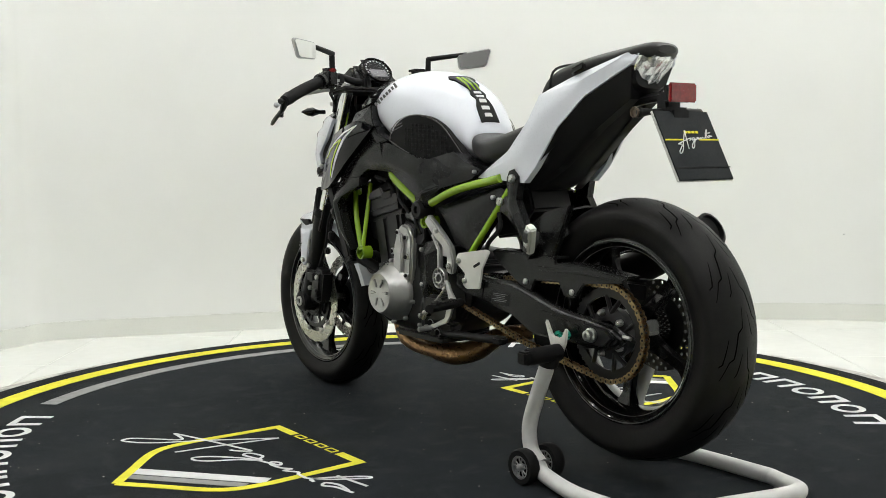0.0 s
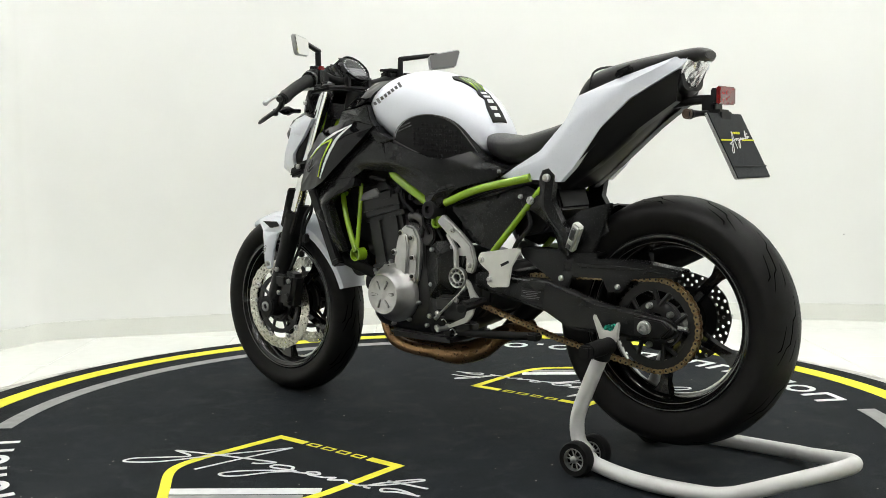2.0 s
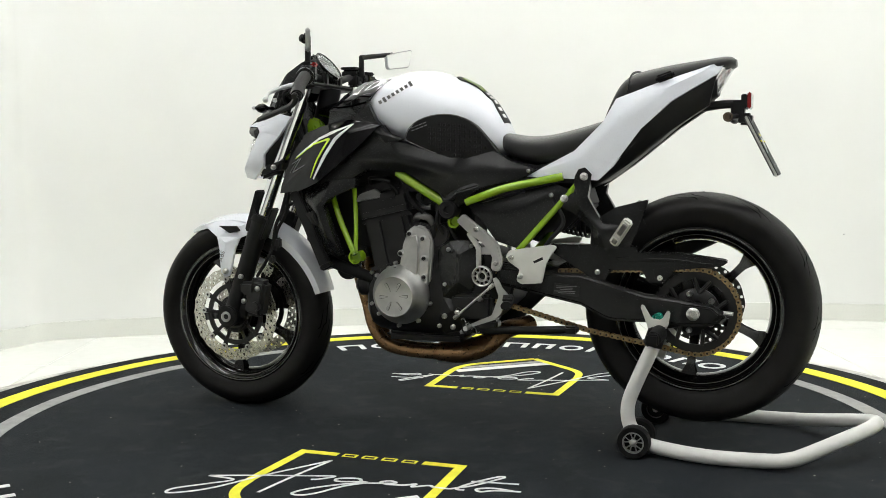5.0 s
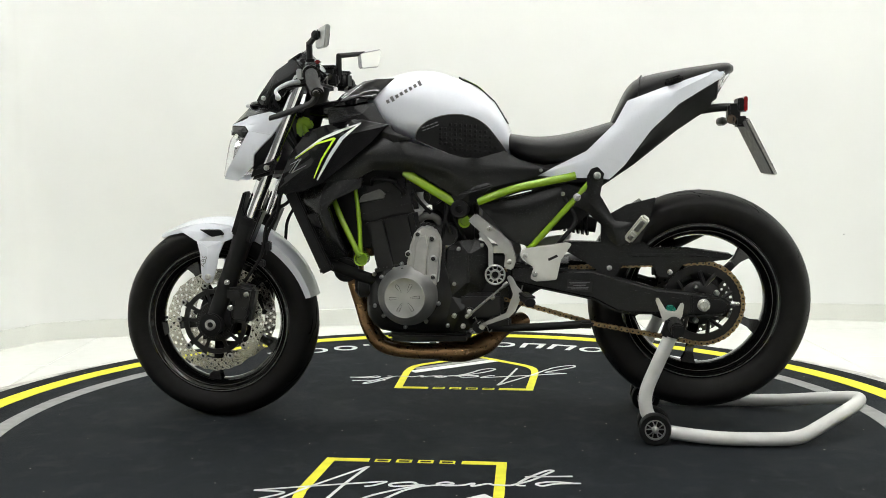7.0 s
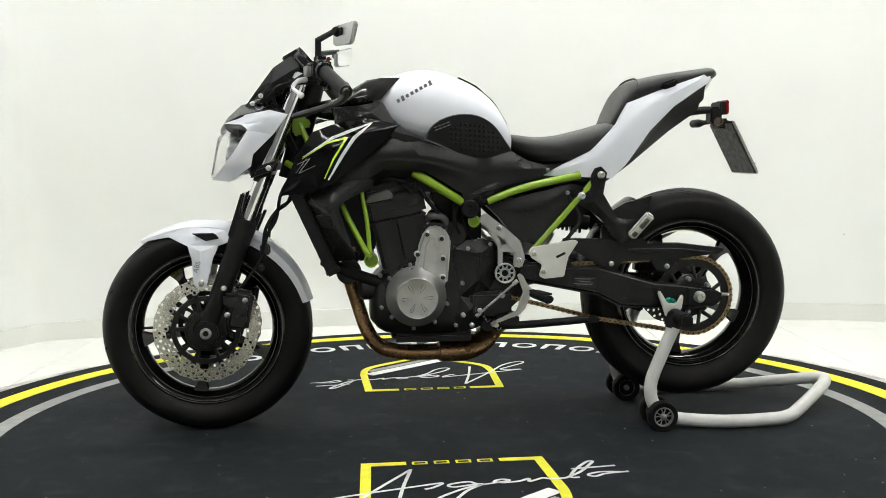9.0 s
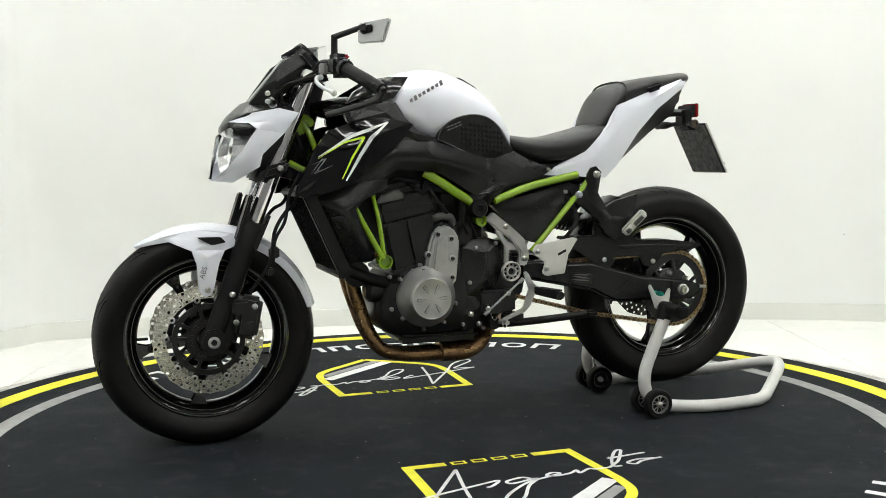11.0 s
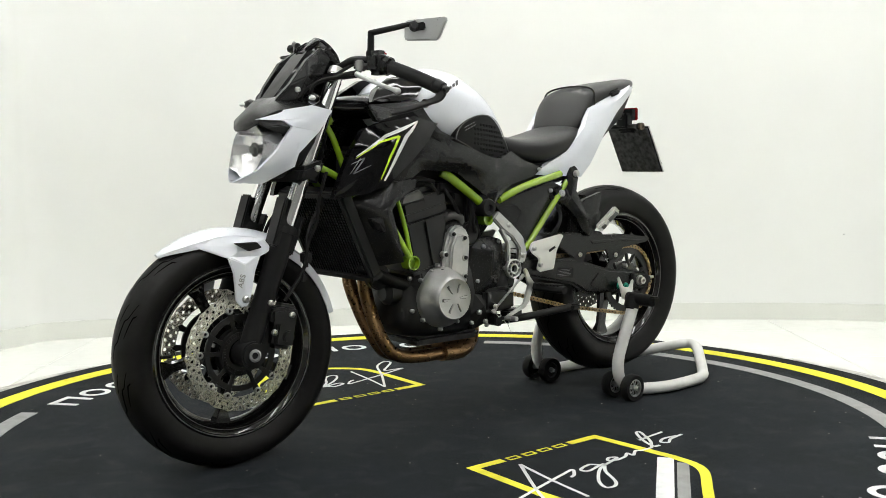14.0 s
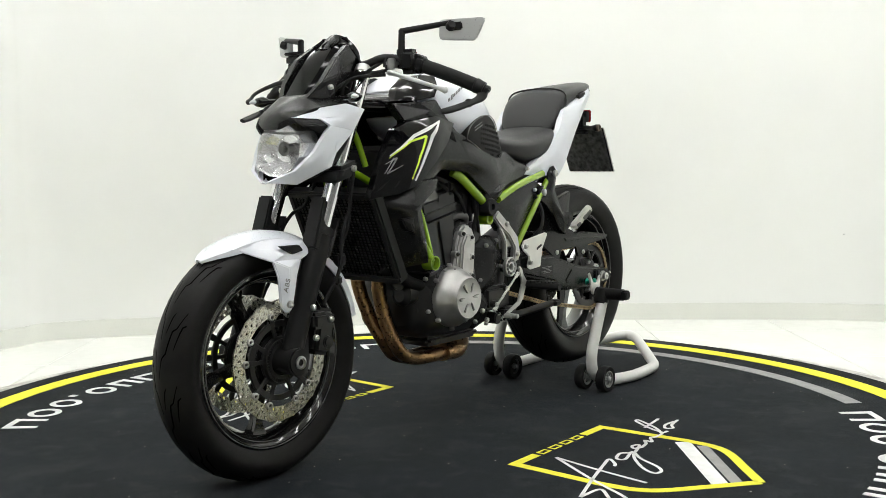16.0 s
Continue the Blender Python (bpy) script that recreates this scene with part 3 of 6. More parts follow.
def wheels():
    f = wheel(bike, "front_wheel", 0.299, 0.12, 0.219, (-10, -82, -154, 134, 62), 0.042, 0.05)
    f.location = FW
    for s in (1, -1):
        part("brake_disc", shift(disc_mesh(0.112, 0.147), 0, s * 0.068 - 0.002, 0), DISC, f, "steel petal brake disc with drilled holes")
        carrier = part("disc_carrier", shift(join(lathe([(0.040, -0.004), (0.058, -0.004), (0.060, 0.0), (0.058, 0.004), (0.040, 0.004)], 48), lathe([(0.083, -0.0035), (0.097, -0.0035), (0.098, 0.0), (0.097, 0.0035), (0.083, 0.0035)], 60)), 0, s * 0.067, 0), ENGBLACK, f, "black brake disc carrier")
        for k in range(10):
            a = 2 * math.pi * (k // 2) / 5 + 0.3
            b = a + (0.24 if k % 2 else -0.24)
            arm = slab([(0.052, -0.007), (0.07, -0.0045), (0.086, -0.006), (0.112, -0.0085), (0.121, 0.0), (0.112, 0.0085), (0.086, 0.006), (0.07, 0.0045), (0.052, 0.007)], -0.003, 0.003, 0.001, 1)
            part("carrier_arm", shift(turned(arm, Matrix.Rotation(-b, 4, "Y")), 0, s * 0.068, 0), ENGBLACK, carrier)
            part("disc_rivet", lathe_at((0.111 * math.cos(b), s * 0.0705, 0.111 * math.sin(b)), [(0.0042, -0.004), (0.0042, 0.004), (0.0055, 0.0055), (0.0085, 0.0045), (0.009, 0.0), (0.009, -0.004)], s, 16), STEEL, carrier, "steel float bobbin")
        part("hub_flange", shift(lathe([(0.03, -0.004), (0.060, -0.004), (0.063, 0.0), (0.060, 0.004), (0.03, 0.004)], 48), 0, s * 0.052, 0), DARK, f, "black hub flange behind the disc")
        teeth = [turned(box((0.048, 0, 0), (0.007, 0.003, 0.0036), 0), Matrix.Rotation(2 * math.pi * k / 44, 4, "Y")) for k in range(44)]
        part("sensor_ring", shift(join(lathe([(0.036, -0.001), (0.0445, -0.001), (0.0445, 0.001), (0.036, 0.001)], 44), lathe([(0.051, -0.001), (0.054, -0.001), (0.054, 0.001), (0.051, 0.001)], 44), *teeth), 0, s * 0.078, 0), ENGBLACK, f, "slotted dark speed sensor ring")
    r = wheel(bike, "rear_wheel", 0.312, 0.162, 0.219, (-10, -82, -154, 134, 62), 0.055, 0.06)
    r.location = RW
    part("brake_disc", shift(disc_mesh(0.075, 0.112, 0.0045, 48, 12), 0, -0.085, 0), SHADEDISC, r, "small drilled rear brake disc, shade put into its colour")
    part("disc_carrier", shift(lathe([(0.03, -0.004), (0.078, -0.004), (0.078, 0.004), (0.03, 0.004)], 40), 0, -0.085, 0), ENGBLACK, r)
    spr = lathe([(0.086, -0.003), (0.108, -0.003), (0.108, 0.003), (0.086, 0.003)], 88)
    spr = join(spr, *[turned(box((0.1085, 0, 0), (0.009, 0.004, 0.006), 0.001, 1), Matrix.Rotation(2 * math.pi * k / 44, 4, "Y")) for k in range(44)])
    part("sprocket", shift(spr, 0, 0.095, 0), ENGBLACK, r, "black rear sprocket")
    part("sprocket_hub", shift(lathe([(0.03, -0.02), (0.06, -0.02), (0.062, 0.0), (0.05, 0.008), (0.03, 0.008)], 40), 0, 0.09, 0), ENGBLACK, r)
    for k in range(10):
        a = 2 * math.pi * (k // 2) / 5 + 0.5
        b = a + (0.25 if k % 2 else -0.25)
        part("sprocket_arm", rod((0.05 * math.cos(a), 0.095, 0.05 * math.sin(a)), (0.09 * math.cos(b), 0.095, 0.09 * math.sin(b)), 0.006, 0.006, 8), ENGBLACK, r)
    for k in range(5):
        a = 2 * math.pi * k / 5
        part("sprocket_nut", bolt((0.05 * math.cos(a), 0.099, 0.05 * math.sin(a)), 0.008, 1, 0.012), STEEL, r)


def chain():
    """Links along the run round both sprockets."""
    c0, c1, r0, r1 = Vector((-0.865, 0, 0.415)), RW, 0.042, 0.1125
    pts = []
    for i in range(15):
        a = radians(95 - i * 165 / 14)
        pts.append(Vector((c0.x + r0 * math.cos(a), 0, c0.z + r0 * math.sin(a))))
    bot = []
    for i in range(27):
        a = radians(-80 - i * 190 / 26)
        bot.append(Vector((c1.x + r1 * math.cos(a), 0, c1.z + r1 * math.sin(a))))
    sag = (pts[-1] + bot[0]) / 2 + Vector((0, 0, -0.012))
    loop = pts + [sag] + bot + [pts[0]]
    out = []
    step = 0.0159
    pos, k = 0.0, 0
    run = [(a, b, (b - a).length) for a, b in zip(loop, loop[1:]) if (b - a).length > 1e-6]
    total = sum(q[2] for q in run)

    def where(s):
        for a, b, n in run:
            if s <= n:
                return a + (b - a) * (s / n), (b - a).normalized()
            s -= n
        return run[-1][1], (run[-1][1] - run[-1][0]).normalized()
    dark, inner = [], []
    plate = []
    for c, sgn in ((0.0079, 1), (-0.0079, -1)):
        plate += [(c + sgn * 0.0066 * math.cos(q), sgn * 0.0066 * math.sin(q)) for q in [radians(v) for v in (-100, -50, 0, 50, 100)]]
        plate.append((0.0, sgn * 0.0046))
    while pos < total:
        p, d = where(pos)
        wide = 0.0058 if k % 2 else 0.0084
        m = Matrix.Translation(p) @ Matrix.Rotation(-math.atan2(d.z, d.x), 4, "Y")
        for s in (1, -1):
            (inner if k % 2 else out).append(turned(slab(plate, s * wide - 0.0009, s * wide + 0.0009, 0), m))
        for e in (-0.0079, 0.0079):
            dark.append(rod(p + d * e + Vector((0, -0.0098, 0)), p + d * e + Vector((0, 0.0098, 0)), 0.0026, None, 7))
        pos += step
        k += 1
    part("chain_inner_plate", shift(join(*inner), 0, 0.095, 0), BRONZE, bike, "darker bronze inner chain plates", "stuff")
    part("chain", shift(join(*out), 0, 0.095, 0), GOLD, bike, "dull gold drive chain", "stuff")
    part("chain_roller", shift(join(*dark), 0, 0.095, 0), ENGBLACK, bike, "dark chain rollers and inner plates", "stuff")


def fork():
    for s in (1, -1):
        lo, mid, top = Vector((0.0, 0.095 * s, 0.295)), Vector((-0.1135, 0.095 * s, 0.598)), Vector((-0.278, 0.095 * s, 1.0))
        leg = part("fork_leg", tube([lo + Vector((0.005, 0, -0.025)), lo + Vector((-0.01, 0, 0.03)), lo.lerp(mid, 0.5), mid], 0.029, 20, 6, radii=[0.030, 0.027, 0.027, 0.028, 0.031]), DARK, bike, "matt black fork lower")
        part("fork_tube", rod(lo.lerp(mid, 0.9), top, 0.0205, None, 24), CHROME, leg, "polished fork tube")
        part("dust_seal", rod(mid - (mid - lo).normalized() * 0.012, mid + (mid - lo).normalized() * 0.012, 0.034, 0.030, 24, 0.003), RUBBER, leg)
        part("fork_guard", turned(slab([(-0.03, -0.06), (0.033, -0.05), (0.036, 0.03), (0.038, 0.078), (0.027, 0.08), (0.022, 0.03), (0.006, 0.012), (-0.026, 0.012), (-0.028, 0.045), (-0.036, 0.045)], -0.024, 0.024, 0.006), Matrix.Translation(mid) @ Matrix.Rotation(-radians(20.6), 4, "Y")), DARK, leg)
        part("axle_lug", join(rod(lo + Vector((0, 0.034 * s, 0)), lo - Vector((0, 0.03 * s, 0)), 0.034, None, 28, 0.004), box(lo + Vector((-0.035, -0.004 * s, 0.035)), (0.05, 0.03, 0.09), 0.008)), DARK, leg)
        part("axle_nut", lathe_at((lo.x, lo.y + 0.036 * s, lo.z), [(0.016, 0), (0.016, 0.004), (0.011, 0.006), (0.011, 0.0), (0.008, 0.001)], s), ALLOY, leg)
        cal = part("brake_caliper", join(box((-0.095, 0.098 * s, 0.355), (0.062, 0.055, 0.115), 0.012, 3, Matrix.Rotation(radians(-12), 4, "Y")), box((-0.075, 0.118 * s, 0.385), (0.05, 0.03, 0.04), 0.008), rod((-0.098, 0.08 * s, 0.33), (-0.098, 0.132 * s, 0.33), 0.016, None, 20, 0.003)), ENGBLACK, bike, "black brake caliper")
        bolts("caliper_bolt", ((-0.052, 0.125, 0.42), (-0.06, 0.125, 0.345), (-0.11, 0.127, 0.385)), 0.008, STEEL, cal, s)
        part("brake_hose", tube([(-0.1, 0.11 * s, 0.42), (-0.155, 0.115 * s, 0.5), (-0.17, 0.11 * s, 0.58), (-0.20, 0.10 * s, 0.63), (-0.235, 0.08 * s, 0.66), (-0.26, 0.05 * s, 0.75)], 0.005, 8), RUBBER, bike)
    part("hose_loop", tube([(-0.165, 0.11, 0.50), (-0.172, 0.108, 0.56), (-0.20, 0.105, 0.61), (-0.215, 0.10, 0.68), (-0.25, 0.08, 0.74)], 0.0048, 8, 6), RUBBER, bike)
    for p, size in (((-0.168, 0.105, 0.525), (0.028, 0.02, 0.03)), ((-0.155, 0.11, 0.475), (0.018, 0.018, 0.022))):
        part("hose_clip", box(p, size, 0.004), ENGBLACK, bike)
    part("lower_clamp", join(slab([(-0.13, 0.715), (-0.20, 0.735), (-0.215, 0.775), (-0.145, 0.755)], -0.14, 0.14, 0.01), rod((-0.235, 0, 0.72), (-0.31, 0, 0.99), 0.032)), DARK, bike, "black triple clamp")
    part("upper_clamp", slab([(-0.235, 0.975), (-0.33, 0.985), (-0.325, 1.0), (-0.235, 0.993)], -0.14, 0.14, 0.008), DARK, bike)


def bolts(name, places, r, mat, parent, s=1, h=0.006):
    for x, y, z in places:
        part(name, bolt((x, y * s, z), r, s, h), mat, parent)


def lathe_at(p, prof, s=1, seg=28):
    return shift(flip(lathe(prof, seg), s), *p)


def front_fender():
    rows = []
    for i in range(23):
        a = radians(54 + i * 112 / 22)
        R = 0.312 + 0.004 * max(0, (64 - math.degrees(a)) / 10)
        w = float(np.interp(math.degrees(a), [54, 62, 75, 100, 140, 168], [0.012, 0.045, 0.064, 0.066, 0.062, 0.05]))
        drop = float(np.interp(math.degrees(a), [48, 70, 100, 168], [0.004, 0.03, 0.045, 0.03]))
        sec = []
        for y, d in ((-1, drop), (-0.96, drop * 0.45), (-0.72, 0.010), (-0.3, 0.001), (0.3, 0.001), (0.72, 0.010), (0.96, drop * 0.45), (1, drop), (0.92, drop), (0.88, drop * 0.5), (0.66, 0.014), (0, 0.005), (-0.66, 0.014), (-0.88, drop * 0.5), (-0.92, drop)):
            sec.append((FW.x + (R - d) * math.cos(a), y * w, FW.z + (R - d) * math.sin(a)))
        rows.append(sec)
    f = part("front_fender", skin(rows), PEARL, bike, "pearl white front fender")
    for s in (1, -1):
        wing = facet([(0.13, 0.572, 0.045), (0.03, 0.590, 0.075), (-0.055, 0.580, 0.092), (-0.075, 0.55, 0.098), (-0.035, 0.535, 0.102), (0.045, 0.535, 0.095)], [(0.0, 0.56, 0.105)], 0.006, 0.002, "crease")
        arm = facet([(-0.04, 0.54, 0.102), (0.048, 0.54, 0.096), (0.036, 0.50, 0.103), (0.032, 0.43, 0.105), (0.018, 0.414, 0.106), (0.0, 0.418, 0.106), (-0.008, 0.44, 0.106), (-0.022, 0.50, 0.105)], [(0.008, 0.52, 0.112), (0.012, 0.46, 0.113)], 0.008, 0.002, "crease")
        part("fender_stay", flip(join(wing, arm), s), PEARL, f)
        part("stay_vent", flip(slab([(0.034, 0.573), (-0.028, 0.573), (-0.042, 0.558), (-0.004, 0.551)], 0.096, 0.1075, 0.002), s), DARK, f)
        part("stay_bolt", bolt((0.010, 0.1115 * s, 0.434), 0.009, s), STEEL, f)
    lettering("ABS", 0.020, Matrix.Translation((0.020, 0.1135, 0.462)) @ Matrix.Rotation(radians(180), 4, "Z") @ Matrix.Rotation(radians(90), 4, "X") @ Matrix.Rotation(radians(72), 4, "Z"), f)


def lettering(text, size, m, parent):
    cu = bpy.data.curves.new("tmp", "FONT")
    cu.body, cu.size, cu.extrude = text, size, 0.0004
    ob = bpy.data.objects.new("tmp", cu)
    scene.collection.objects.link(ob)
    bpy.context.view_layer.update()
    me = bpy.data.meshes.new_from_object(ob)
    bpy.data.objects.remove(ob)
    bm = bmesh.new()
    bm.from_mesh(me)
    part("lettering", turned(bm, m), SILVERPRINT, parent, "small grey letters")


def headlight():
    cowl = part("headlight_cowl", loft([(-0.22, 0.11, 0.80, 0.905, 2.6), (-0.17, 0.12, 0.745, 0.905, 2.6), (-0.135, 0.11, 0.725, 0.89, 2.8), (-0.125, 0.1, 0.73, 0.88, 2.8)], 28, 4), DARK, bike, "black headlight shell")
    for s in (1, -1):
        lower = facet([(-0.016, 0.719, 0.012), (-0.07, 0.714, 0.06), (-0.135, 0.757, 0.115), (-0.142, 0.79, 0.125), (-0.20, 0.845, 0.131), (-0.128, 0.857, 0.121), (-0.086, 0.794, 0.108), (-0.048, 0.748, 0.08)], [(-0.085, 0.755, 0.105), (-0.14, 0.82, 0.132)], 0.012, 0.002, "soft")
        upper = facet([(-0.128, 0.8575, 0.121), (-0.20, 0.8455, 0.131), (-0.24, 0.899, 0.131), (-0.19, 0.912, 0.115), (-0.12, 0.90, 0.092), (-0.06, 0.876, 0.066), (-0.112, 0.873, 0.103)], [(-0.165, 0.878, 0.132)], 0.012, 0.002, "soft")
        part("cowl_side", flip(join(lower, upper), s), PEARL, bike, "pearl white headlight side panel")
        part("cowl_brow", flip(facet([(-0.06, 0.874, 0.064), (-0.112, 0.872, 0.102), (-0.126, 0.856, 0.118), (-0.108, 0.838, 0.112), (-0.07, 0.856, 0.085)], [(-0.10, 0.86, 0.108)], 0.012, 0.002), s), BLACK, cowl)
    part("cowl_top", facet_top(), BLACK, bike, "matt black nose panel above the headlight")
    lens = part("headlight_lens", raked(loft([(-0.125, 0.105, 0.735, 0.872, 2.8), (-0.085, 0.102, 0.73, 0.862, 2.8), (-0.05, 0.082, 0.724, 0.868, 2.8), (-0.022, 0.05, 0.722, 0.856, 2.8), (-0.004, 0.016, 0.724, 0.84, 2.6)], 28, 4)), LENS, bike, "clear headlight lens")
    lens.visible_shadow = False
    bowl = []
    for x, w, lo, hi in ((-0.095, 0.020, 0.787, 0.813), (-0.088, 0.042, 0.768, 0.832), (-0.072, 0.062, 0.750, 0.848), (-0.055, 0.074, 0.737, 0.858), (-0.052, 0.077, 0.733, 0.862), (-0.12, 0.097, 0.733, 0.862)):
        bowl.append([(x - 0.2 * ((lo + hi) / 2 + (hi - lo) / 2 * math.sin(q) - 0.72), w * math.cos(q), (lo + hi) / 2 + (hi - lo) / 2 * math.sin(q)) for q in [2 * math.pi * (k + 0.5) / 12 for k in range(12)]])
    shell = skin(bowl)
    shell.faces.layers.int.new("fold")
    part("reflector", shell, REFLECTOR, lens, "faceted chromed headlight bowl")
    part("reflector_shelf", box((-0.082, 0, 0.836), (0.024, 0.13, 0.0025), 0.0008, 1, Matrix.Rotation(radians(8), 4, "Y")), REFLECTOR, lens, "chromed divider in the headlight")
    part("bulb_cap", join(rod((-0.115, 0.0, 0.80), (-0.078, 0.0, 0.80), 0.014, 0.011, 6, 0.002), rod((-0.092, 0, 0.80), (-0.088, 0, 0.80), 0.018, 0.018, 12)), CASTGREY, lens, "grey bulb shield")
    face = []
    for x, z, w, f in ((-0.112, 0.916, 0.050, 0.7), (-0.126, 0.937, 0.064, 0.9), (-0.170, 0.990, 0.073, 1.0), (-0.217, 1.046, 0.068, 0.8), (-0.247, 1.070, 0.054, 0.5), (-0.268, 1.076, 0.046, 0.25)):
        sec = [(x - 0.05 * f, -w - 0.012 * f, z - 0.016), (x - 0.012, -w * 0.72, z - 0.004), (x - 0.001, -w * 0.5, z), (x, 0, z + 0.001), (x - 0.001, w * 0.5, z), (x - 0.012, w * 0.72, z - 0.004), (x - 0.05 * f, w + 0.012 * f, z - 0.016)]
        face.append(sec + [(a - 0.006, b * 0.97, c - 0.006) for a, b, c in sec[::-1]])
    shell = skin(face)
    shell.faces.layers.int.new("crease")
    scr = part("flyscreen", shell, SMOKE, bike, "gloss smoked angular flyscreen")
    for y in (-0.028, 0.0, 0.028):
        part("screen_rib", turned(box((0, 0, 0), (0.05, 0.007, 0.010), 0.003, 2), Matrix.Translation((-0.246, y, 1.071)) @ Matrix.Rotation(radians(30), 4, "Y")), BLACK, scr)
    for z, ln in ((0.958, 0.05), (0.975, 0.04)):
        for s in (1, -1):
            part("screen_louvre", turned(box((0, 0, 0), (ln, 0.006, 0.004), 0.0015, 1), Matrix.Translation((-0.205, 0.089 * s, z)) @ Matrix.Rotation(radians(-18), 4, "Y")), GLOSSBLACK, scr)
    for s in (1, -1):
        part("screen_side", flip(facet([(-0.115, 0.92, 0.05), (-0.15, 0.965, 0.075), (-0.20, 1.03, 0.08), (-0.25, 1.065, 0.07), (-0.275, 1.035, 0.075), (-0.22, 0.955, 0.088), (-0.16, 0.925, 0.085)], [(-0.19, 0.985, 0.095)], 0.02), s), BLACK, scr)
        part("screen_bolt", bolt((-0.165, 0.088 * s, 0.952), 0.007, s), STEEL, scr)
    dash = part("instrument_panel", turned(join(box((0, 0, 0), (0.035, 0.15, 0.085), 0.016, 3), lathe_x(0.052, 0.028, 0.004)), Matrix.Translation((-0.278, 0, 1.035)) @ Matrix.Rotation(radians(40), 4, "Y")), BLACK, bike, "black instrument pod")
    dm = Matrix.Translation((-0.278, 0, 1.035)) @ Matrix.Rotation(radians(40), 4, "Y")
    part("dial_ring", turned(turned(lathe([(0.047, 0.0), (0.051, 0.0), (0.051, 0.034), (0.047, 0.034)], 36), Matrix.Rotation(radians(90), 4, "Z")), dm), GLOSSBLACK, dash)
    part("dial_face", turned(box((-0.0285, 0, 0.0), (0.002, 0.088, 0.088), 0.0), dm), DARK, dash)
    for k in range(13):
        a = radians(200 - k * 18)
        part("dial_tick", turned(box((-0.0302, 0.039 * math.cos(a), 0.039 * math.sin(a)), (0.001, 0.004, 0.004), 0), dm), WHITEPRINT, dash)
    part("display", turned(box((-0.030, 0, -0.014), (0.003, 0.062, 0.032), 0.002), dm), SILVERPRINT, dash, "grey display window")
    part("dial_glass", turned(lathe_x(0.047, 0.001, 0.0005), dm @ Matrix.Translation((-0.033, 0, 0))), LENS, dash).visible_shadow = False
    for s in (1, -1):
        ind = part("front_indicator", tube([(-0.175, 0.12 * s, 0.925), (-0.165, 0.16 * s, 0.925), (-0.16, 0.195 * s, 0.925)], 0.014, 12, 4, radii=[0.007, 0.007, 0.015, 0.012, 0.003]), GLOSSBLACK, bike, "small black turn signal")
        part("signal_lens", tube([(-0.158, 0.165 * s, 0.926), (-0.150, 0.182 * s, 0.926), (-0.150, 0.192 * s, 0.925)], 0.007, 10, 4, radii=[0.004, 0.009, 0.004], flat=0.7), SHELL, ind, "pale turn signal lens")


def lathe_x(r, h, bev):
    return turned(lathe([(0.0005, h), (r - bev, h), (r, h - bev), (r, -h), (0.0005, -h)], 32, False), Matrix.Rotation(radians(90), 4, "Z"))


def raked(bm):
    """Leans the lens back with height."""
    for v in bm.verts:
        v.co.x -= 0.008 + 0.2 * max(0, v.co.z - 0.72)
    return bm


def facet_top():
    """The wedge over the headlight, both halves in one."""
    rows = []
    for x, w, z, d in ((-0.046, 0.03, 0.866, 0.006), (-0.065, 0.068, 0.892, 0.014), (-0.105, 0.087, 0.928, 0.03), (-0.16, 0.105, 0.946, 0.036), (-0.225, 0.12, 0.95, 0.04)):
        rows.append([(x, -w, z - d), (x, -w * 0.4, z), (x, w * 0.4, z), (x, w, z - d), (x, w, z - d - 0.012), (x, -w, z - d - 0.012)])
    return soften(skin(rows), 0.003, 2, 12)


